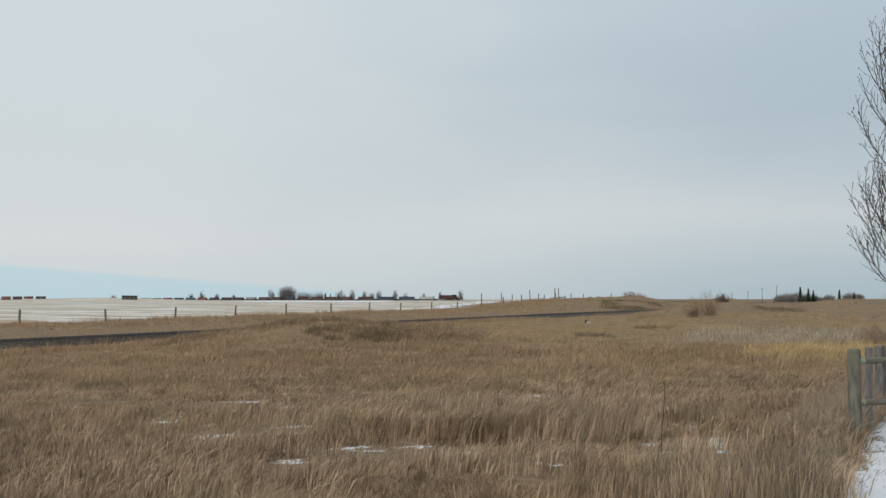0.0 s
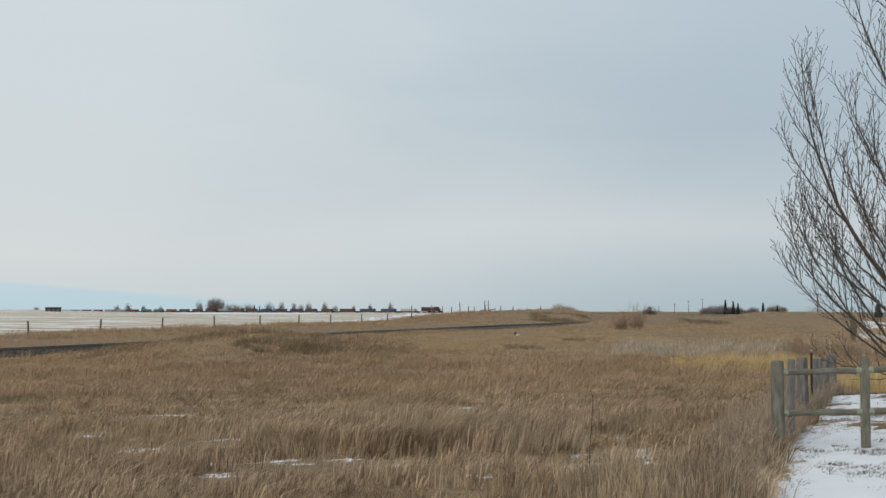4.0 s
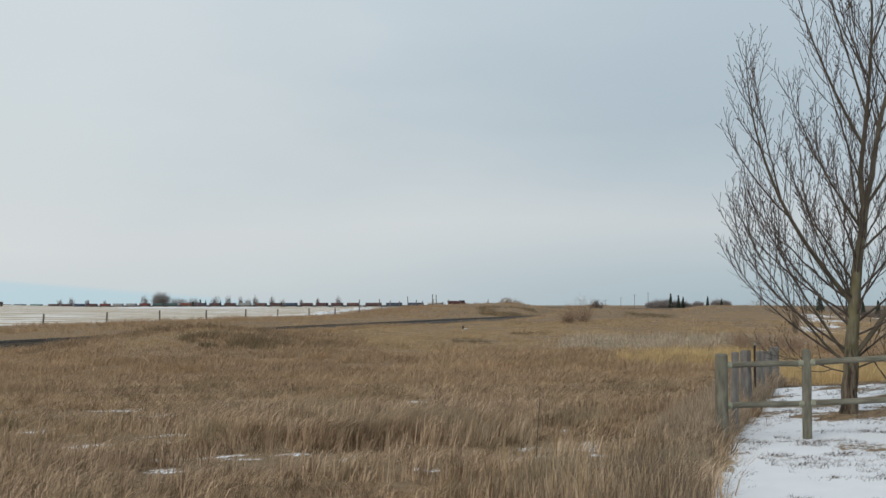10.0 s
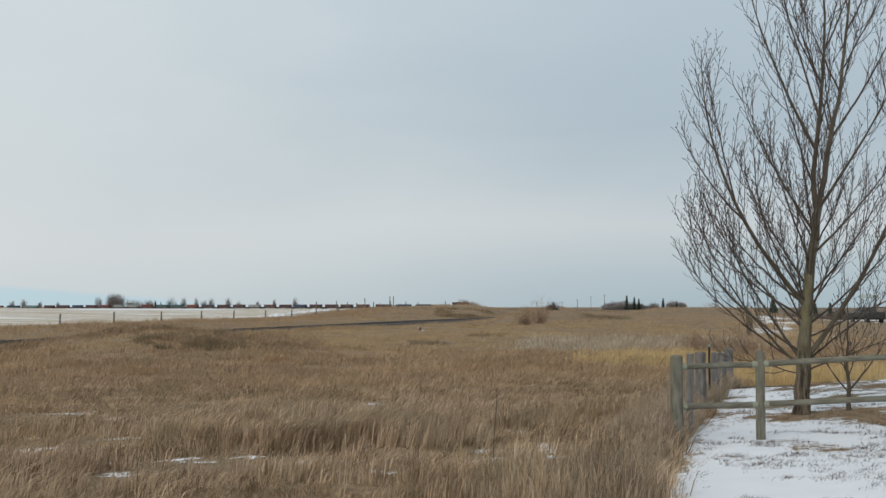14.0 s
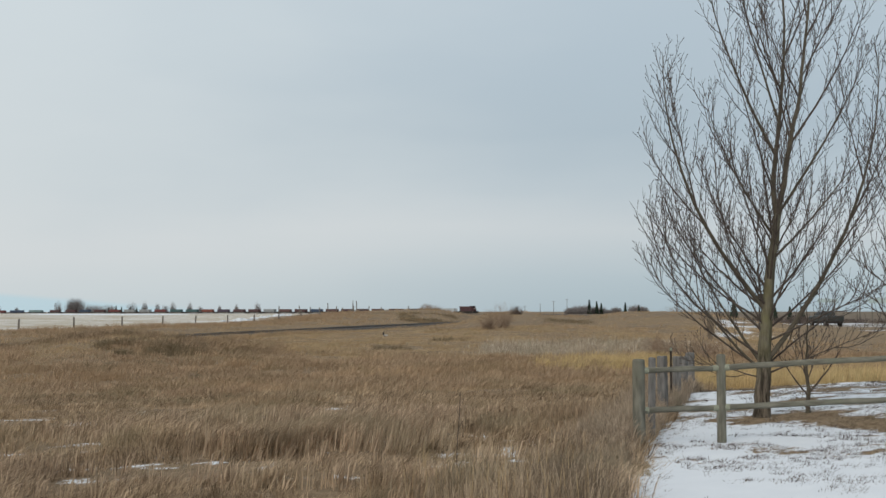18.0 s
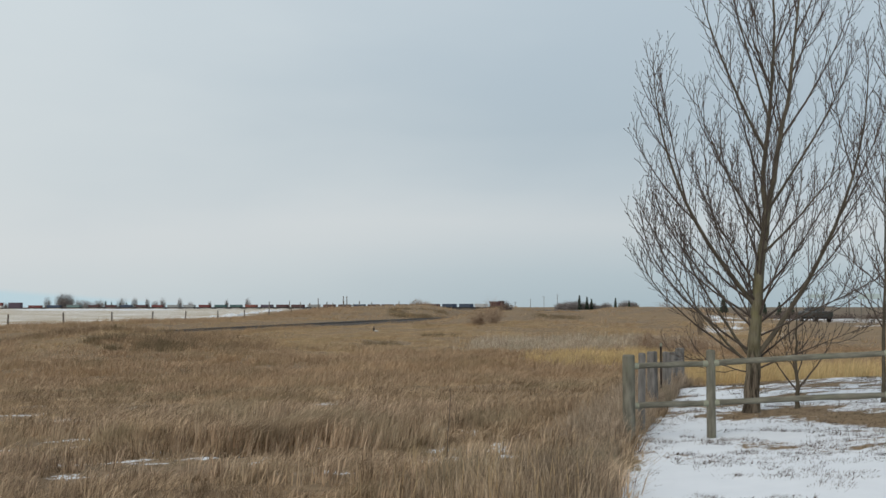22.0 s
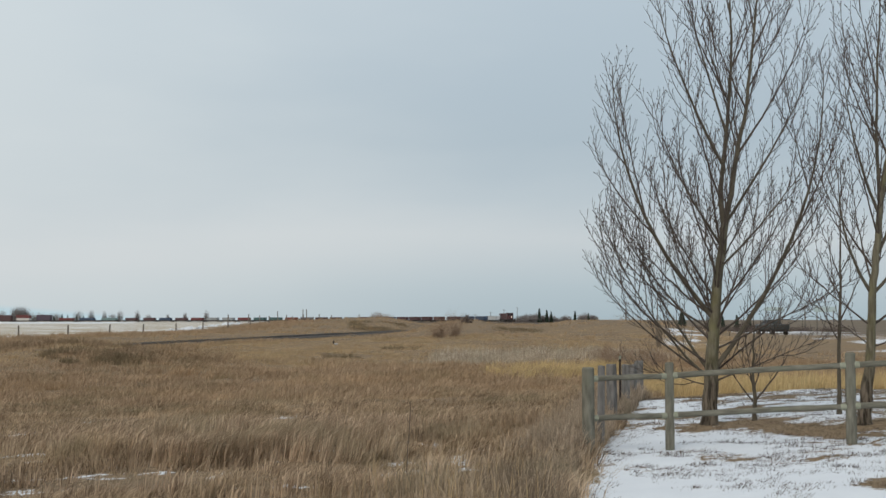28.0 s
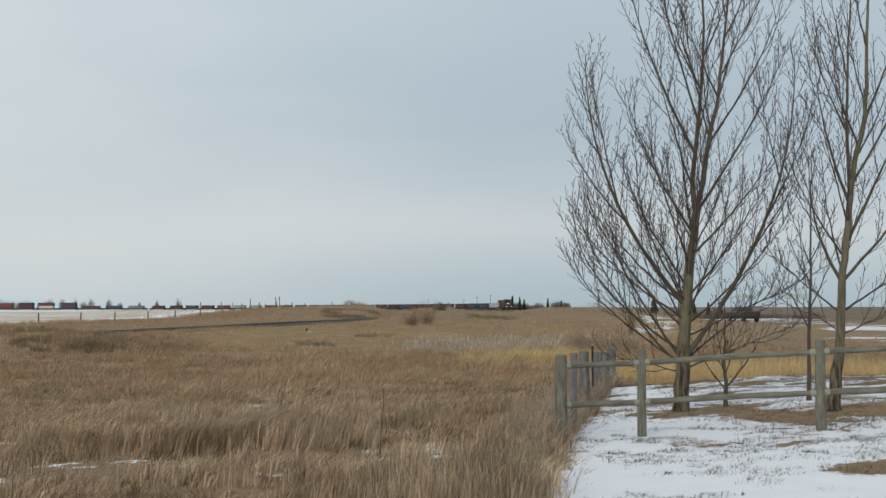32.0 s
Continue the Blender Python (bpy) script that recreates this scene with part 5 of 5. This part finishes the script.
def build_road_scrub():
    """A brushy dead stump by the lane, and dark low scrub along the field's edge."""
    thicket("brushy_stump", "tall narrow clump of dead brush by the lane", spot(12.45, 88), 0.6, 2.3, 60, FENCE_BRUSH, 171, "", False, 0.018, 0.6)
    for i, (az, d, w, h) in enumerate([(15.0, 178, 5, 1.3), (15.9, 172, 6, 1.2), (16.5, 168, 5, 1.5), (17.0, 176, 5, 1.5), (18.9, 180, 6, 1.0), (14.2, 185, 5, 0.9), (20.5, 185, 7, 0.9)]):
        thicket("scrub_bush", "low dark bare scrub along the field's edge", spot(az, d), w, h, 70, DARK_TWIG, 180 + i, "field edge scrub", False, 0.02)


def build_poles():
    for i, (az, d, h) in enumerate([(4.35, 640, 6.0), (5.0, 650, 7.5), (5.65, 640, 8.5), (10.9, 320, 6.5), (12.4, 320, 7.5), (19.2, 260, 5), (3.6, 600, 4.5)]):
        pole = thing("utility_pole", "thin distant wooden utility pole", "utility pole", "utility poles", spot(az, d))
        part("shaft", rod((0, 0, -0.5), (0, 0, h), 0.16, 0.1, 7), POLE, pole)
        part("cross_arm", box((1.6, 0.1, 0.12), (0, 0, h - 0.4)), POLE, pole)


build_yard_trees()
build_far_trees()
build_road_scrub()
build_poles()


# ---- the train ----
def paint(name, c, rough=0.55):
    m = Mat(name, rough, spec=0.4)
    f = m.noise(1.2, 4, (1, 1, 0.35))
    m.colour(m.mix(m.span(f, 0.35, 0.7), c, tuple(0.55 * v + 0.02 for v in c)))
    return m.m


PAINTS = {k: paint("container_" + k, c) for k, c in dict(
    maroon=(0.085, 0.034, 0.034), red=(0.155, 0.035, 0.033), blue=(0.035, 0.06, 0.11), teal=(0.05, 0.11, 0.11), grey=(0.30, 0.31, 0.31), pale=(0.52, 0.53, 0.53), orange=(0.21, 0.058, 0.036),
    purple=(0.075, 0.05, 0.075), white=(0.65, 0.62, 0.58), rust=(0.12, 0.055, 0.045), mint=(0.16, 0.24, 0.24)).items()}
LOCO_RED = paint("locomotive_red", (0.075, 0.016, 0.017))
DARK = plain("dark_underframe", (0.02, 0.018, 0.017), (0.05, 0.042, 0.038), 3, 0.8)
GLASS = Mat("cab_glass", 0.08, spec=0.6).colour((0.01, 0.012, 0.014)).m
LAMP = bpy.data.materials.new("headlight_glow")
LAMP.use_nodes = True
LAMP.node_tree.nodes["Principled BSDF"].inputs["Emission Color"].default_value = (1.0, 0.86, 0.66, 1)
LAMP.node_tree.nodes["Principled BSDF"].inputs["Emission Strength"].default_value = 9

MOVERS = []
TRAIN_SPEED = 15.5
START = float(np.interp(-9.5, np.degrees(np.arctan2(TRACK[:, 0], TRACK[:, 1]))[TRACK[:, 1] > 495], RUN[TRACK[:, 1] > 495]))


def truck(parent, x, axles, gauge=0.75):
    ob = part("truck", box((1.9 * axles - 0.6, 0.14, 0.32), (x, -0.95, 0.55), 0.03), DARK, parent)
    bm = box((1.9 * axles - 0.6, 0.14, 0.32), (x, 0.95, 0.55), 0.03)
    part("side_frame", box((0.5, 1.9, 0.3), (x, 0, 0.5), bm=bm), DARK, ob)
    for k in range(axles):
        wx = x + (k - (axles - 1) / 2) * 1.8
        bm = bmesh.new()
        for s in (-gauge, gauge):
            rod((wx, s - 0.06, 0.5), (wx, s + 0.06, 0.5), 0.49, 0.49, 16, bm)
        part("wheel_set", rod((wx, -gauge, 0.5), (wx, gauge, 0.5), 0.08, 0.08, 8, bm), STEEL, ob)


def lamp_at(parent, name, x, y, z, r, label):
    """A lamp deep in a round hood, which is added to hide its glow from the side."""
    lens = part(name, rod((x, y, z), (x + 0.05, y, z), r * 0.9, r * 0.9, 16), LAMP, parent, label)
    # unseen tube, made deep so that the lens shows only from ahead
    bm = bmesh.new()
    n = 16
    a = [[bm.verts.new((x + dx_, y + q * math.cos(6.2832 * k / n), z + q * math.sin(6.2832 * k / n))) for k in range(n)]
         for dx_, q in ((0.0, r), (0.75, r), (0.75, r + 0.04), (0.0, r + 0.04))]
    for p, q in zip(a, a[1:]):
        for k in range(n):
            bm.faces.new((p[k], p[(k + 1) % n], q[(k + 1) % n], q[k]))
    part("hood", bm, DARK, lens)


def build_locomotive():
    loco = thing("locomotive", "red six-axle diesel locomotive with lit headlights", "locomotive")
    part("frame", box((23.2, 3.0, 0.5), (0, 0, 1.35), 0.05), DARK, loco)
    part("fuel_tank", box((6.2, 2.6, 1.0), (-0.5, 0, 0.75), 0.2), DARK, loco)
    bm = box((15.2, 2.1, 2.55), (-3.5, 0, 2.87), 0.12)
    part("long_hood", bm, LOCO_RED, loco)
    for s in (-1, 1):
        for k in range(9):
            part("hood_door", box((1.25, 0.04, 1.7), (-10.2 + 1.62 * k, s * 1.065, 2.75), 0.015), LOCO_RED, loco)
    bm = box((4.6, 3.1, 0.85), (-8.4, 0, 4.05), 0.1)
    part("hood_roof", box((15.0, 1.9, 0.12), (-3.5, 0, 4.17), 0.03), DARK, loco, "black hood roof")
    part("radiator", bm, LOCO_RED, loco, "flared red radiator section")
    part("dynamic_brake_housing", box((3.4, 2.6, 0.7), (1.2, 0, 3.95), 0.1), LOCO_RED, loco)
    part("exhaust_stack", box((0.9, 0.8, 0.35), (-2.2, 0, 4.3), 0.05), DARK, loco)
    cab = part("cab", box((2.9, 3.05, 3.0), (5.6, 0, 3.1), 0.14), LOCO_RED, loco)
    part("cab_roof", box((3.1, 2.9, 0.14), (5.6, 0, 4.64), 0.05), DARK, cab)
    for s in (-1, 1):
        part("side_window", box((1.5, 0.05, 0.75), (5.6, s * 1.53, 3.75), 0.02), GLASS, cab)
        part("windshield", box((0.05, 0.95, 0.7), (7.06, s * 0.7, 3.85), 0.02), GLASS, cab)
    bm = box((2.3, 2.2, 1.75), (8.15, 0, 2.45), 0.3)
    part("nose", bm, LOCO_RED, loco)
    part("plow", box((0.5, 2.9, 0.9), (11.4, 0, 0.75), 0.15), DARK, loco)
    lamp_at(loco, "headlight", 9.28, 0.0, 3.05, 0.19, "glowing headlight on the nose")
    for s in (-1, 1):
        lamp_at(loco, "ditch_light", 11.0, s * 1.05, 1.6, 0.18, "glowing ditch light on the deck")
        bm = rod((-10.2, s * 1.45, 2.6), (4.0, s * 1.45, 2.6), 0.03, 0.03, 6)
        for k in range(8):
            rod((-10.2 + k * 2.02, s * 1.45, 1.6), (-10.2 + k * 2.02, s * 1.45, 2.6), 0.025, 0.025, 6, bm)
        part("handrail", bm, DARK, loco)
        part("step_well", box((0.9, 0.5, 1.0), (9.9, s * 1.2, 1.0), 0.04), DARK, loco)
    truck(loco, 6.7, 3)
    truck(loco, -6.7, 3)
    MOVERS.append((loco, 11.0, 0.0))


def well_car(pitch):
    long = pitch - 1.1
    car = thing("well_car", "dark low well car of the container train", "rail car", "well cars")
    for s in (-1, 1):
        part("side_sill", box((long - 3.2, 0.12, 0.85), (0, s * 1.38, 0.85), 0.03), DARK, car)
        part("end_platform", box((2.6, 2.6, 0.4), (s * (long / 2 - 0.9), 0, 1.15), 0.04), DARK, car)
        truck(car, s * (long / 2 - 0.9), 2)
        part("coupler", box((1.2, 0.3, 0.3), (s * (long / 2 + 0.3), 0, 0.9), 0.04), DARK, car)
    part("floor", box((long - 3.2, 2.7, 0.12), (0, 0, 0.45)), DARK, car)
    return car


def container(long, colour, label):
    """A steel box with ribbed sides, corner posts and door bars."""
    ob = thing("container", label, "shipping container", "containers on the train")
    w, h, mat = 2.44, 2.72, PAINTS[colour]
    bm = box((long - 0.1, w - 0.12, h - 0.1), (0, 0, h / 2))
    part("shell", bm, mat, ob)
    for s in (-1, 1):
        bm = bmesh.new()
        n = int(long / 0.55)
        for k in range(n):
            box((0.26, 0.05, h - 0.36), (-long / 2 + 0.4 + k * (long - 0.8) / (n - 1), s * (w / 2 - 0.05), h / 2), bm=bm)
        part("side_ribs", bm, mat, ob)
        part("bottom_beam", box((long, 0.14, 0.16), (0, s * (w / 2 - 0.07), 0.08)), mat, ob)
        part("top_beam", box((long, 0.12, 0.12), (0, s * (w / 2 - 0.06), h - 0.06)), mat, ob)
        for e in (-1, 1):
            part("corner_post", box((0.16, 0.16, h), (s * (long / 2 - 0.08), e * (w / 2 - 0.08), h / 2)), mat, ob)
    return ob


def build_train():
    build_locomotive()
    # metres behind the front, box on the well floor, box on top of it
    loads = [(38, "pale", ""), (62, "blue", ""), (87, "blue", ""), (111, "maroon", ""), (135, "rust", ""), (154, "maroon", ""), (172, "maroon", ""), (190, "maroon", ""),
             (208, "blue", ""), (226, "maroon", ""), (244, "rust", ""), (262, "grey", ""), (280, "maroon", ""), (298, "maroon", ""), (316, "purple", ""), (334, "orange", ""),
             (352, "teal", ""), (370, "teal", ""), (388, "red", ""), (406, "grey", ""), (424, "grey", ""), (442, "red", ""), (460, "maroon", ""), (478, "blue", ""),
             (496, "maroon", ""), (516, "maroon", ""), (541, "mint", ""), (566, "blue", ""), (590, "red", ""), (616, "purple", "purple"), (641, "white", "red"),
             (664, "maroon", "maroon"), (688, "rust", "orange"), (712, "maroon", "maroon"), (736, "grey", ""), (760, "blue", ""), (784, "maroon", "")]
    cars = {18: well_car(18), 24: well_car(24)}
    used, kinds = set(), {}

    def fresh(first, key):
        if key in used:
            return copy_thing(first, Matrix())
        used.add(key)
        return first

    for i, (back, low, high) in enumerate(loads):
        gap = min(back - loads[i - 1][0] if i else 24, loads[i + 1][0] - back if i + 1 < len(loads) else 24)
        pitch = 24 if gap >= 23 else 18
        MOVERS.append((fresh(cars[pitch], pitch), back, 0.0))
        long = 16.15 if pitch == 24 else 12.19
        for level, colour in enumerate((low, high)):
            if colour:
                key = (long, colour)
                if key not in kinds:
                    kinds[key] = container(long, colour, colour.replace("mint", "pale teal").replace("pale", "pale grey", int(colour == "pale")) + " steel shipping container riding in a well car")
                MOVERS.append((fresh(kinds[key], key), back, 0.53 + 2.73 * level))


build_train()


# ---- the parked truck, the signs ----
def build_pickup():
    body = plain("dark_car_paint", (0.030, 0.032, 0.030), (0.060, 0.062, 0.058), 2, 0.35)
    x, y = polar(17.7, 141)
    car = thing("pickup_truck", "dark pickup truck parked on the snowy road", "truck", at=pose(x, y, ground_at(x, y) + 0.02, 0, 0, 97))
    part("chassis", box((5.3, 1.7, 0.25), (0, 0, 0.5), 0.04), DARK, car)
    part("bed", box((1.9, 1.9, 0.62), (-1.7, 0, 0.93), 0.06), body, car)
    part("hood", box((1.5, 1.85, 0.55), (1.95, 0, 0.95), 0.14), body, car)
    bm = box((2.2, 1.9, 0.62), (0.25, 0, 0.93), 0.05)
    cabin = part("cabin", bm, body, car)
    bm = bmesh.new()
    low, high = [(-0.8, -0.88), (1.25, -0.88), (1.25, 0.88), (-0.8, 0.88)], [(-0.62, -0.68), (0.55, -0.68), (0.55, 0.68), (-0.62, 0.68)]
    a, b = [bm.verts.new((px, py, 1.22)) for px, py in low], [bm.verts.new((px, py, 1.76)) for px, py in high]
    bm.faces.new(b)
    for k in range(4):
        bm.faces.new((a[k], a[(k + 1) % 4], b[(k + 1) % 4], b[k]))
    bmesh.ops.bevel(bm, geom=bm.edges[:], offset=0.05, segments=2, affect="EDGES")
    part("roof", bm, body, cabin)
    for s in (-1, 1):
        part("side_window", box((1.25, 0.03, 0.34), (0.12, s * 0.80, 1.48), 0.01, Matrix.Rotation(s * 0.35, 4, "X")), GLASS, cabin)
        for wx in (-1.75, 1.8):
            wheel = part("wheel", rod((wx, s * 0.72, 0.39), (wx, s * 0.96, 0.39), 0.39, 0.39, 18), DARK, car)
            part("rim", rod((wx, s * 0.95, 0.39), (wx, s * 0.975, 0.39), 0.22, 0.2, 12), STEEL, wheel)
        part("headlight", box((0.06, 0.35, 0.2), (2.69, s * 0.65, 1.0), 0.02), CUT, car)


def build_shed():
    """A long low farm shed on the skyline beyond the stubble."""
    x, y = polar(-25.25, 872)
    shed = thing("farm_shed", "long low dark farm shed beyond the stubble field", "shed", at=pose(x, y, ground_at(x, y) - 0.2, 0, 0, 25))
    wall = plain("dark_shed_wall", (0.045, 0.034, 0.032), (0.085, 0.065, 0.06), 2, 0.8)
    part("wall", box((10.6, 5.0, 2.3), (0, 0, 1.15), 0.03), wall, shed)
    bm = bmesh.new()
    for sx in (-5.6, 5.6):
        for py, pz in ((-2.9, 2.25), (0, 3.0), (2.9, 2.25), (2.9, 2.38), (0, 3.14), (-2.9, 2.38)):
            bm.verts.new((sx, py, pz))
    v = list(bm.verts)
    bm.faces.new(v[:6])
    bm.faces.new(v[:5:-1])
    for k in range(6):
        bm.faces.new((v[k], v[6 + k], v[6 + (k + 1) % 6], v[(k + 1) % 6]))
    part("roof", bm, RUST, shed, "dark rusty sheet roof")
    for k in (-3, 0, 3):
        part("door", box((1.9, 0.06, 1.9), (k, -2.53, 0.98), 0.01), OLD, shed, "weathered board door")


def build_signs():
    sheet = plain("pale_sign_sheet", (0.38, 0.47, 0.47), (0.48, 0.56, 0.55), 2, 0.6)
    for az, d, w, h, z in ((20.1, 150, 2.9, 0.65, 3.0), (17.8, 160, 2.6, 0.5, 3.1)):
        sign = thing("road_sign", "pale blank road sign on two posts by the road", "sign", "road signs", spot(az, d))
        part("panel", box((w, 0.04, h), (0, 0, z), 0.01), sheet, sign)
        for s in (-1, 1):
            part("post", rod((s * w * 0.35, 0.06, -0.3), (s * w * 0.35, 0.06, z + 0.2), 0.06, 0.06, 6), POLE, sign)


def build_small_things():
    """A trackside marker in the grass and one tall dead stem in the meadow."""
    white = plain("white_marker_paint", (0.40, 0.39, 0.37), (0.55, 0.54, 0.52), 6, 0.7)
    x, y = polar(-3.25, 99)
    mark = thing("track_marker", "short white and dark trackside marker in dry grass", "marker", at=pose(x, y, ground_at(x, y) - 0.15))
    part("base", box((0.32, 0.2, 0.12), (0.1, 0, 0.36), 0.03), white, mark)
    part("head", box((0.14, 0.12, 0.28), (-0.10, 0, 0.50), 0.03), DARK, mark)
    part("leg", box((0.1, 0.1, 0.5), (0, 0, 0.12)), DARK, mark)
    x, y = polar(0.24, 13.6)
    t = Tubes()
    stem = [Vector((0, 0, -0.05)), Vector((0.01, 0, 0.3)), Vector((0.035, 0, 0.62)), Vector((0.05, 0, 0.92))]
    t.add(stem, [0.006, 0.005, 0.004, 0.003], 5)
    for u, dx_ in ((0.55, 0.06), (0.7, -0.05), (0.82, 0.05), (0.93, -0.03)):
        p, _ = along(stem, u)
        t.add([p, p + Vector((dx_, 0.01, 0.09))], [0.003, 0.002], 4)
    ob = link_mesh("dead_thistle", t.v, t.f, TWIG)
    ob.matrix_basis = pose(x, y, ground_at(x, y))
    tagged(ob, "single tall dark dead thistle in the brown meadow", "plant")


build_pickup()
build_shed()
build_signs()
build_small_things()


# ---- what moves ----
def motions():
    for ob, back, lift in MOVERS:
        rows = []
        for k in range(0, 33):
            s = START + TRAIN_SPEED * k - back
            x, y, z = on_track(s)
            xa, ya, _ = on_track(s - 5)
            xb, yb, _ = on_track(s + 5)
            rows.append((float(k), pose(x, y, z + lift, 0, 0, math.degrees(math.atan2(yb - ya, xb - xa)))))
        walk(ob, rows)


motions()
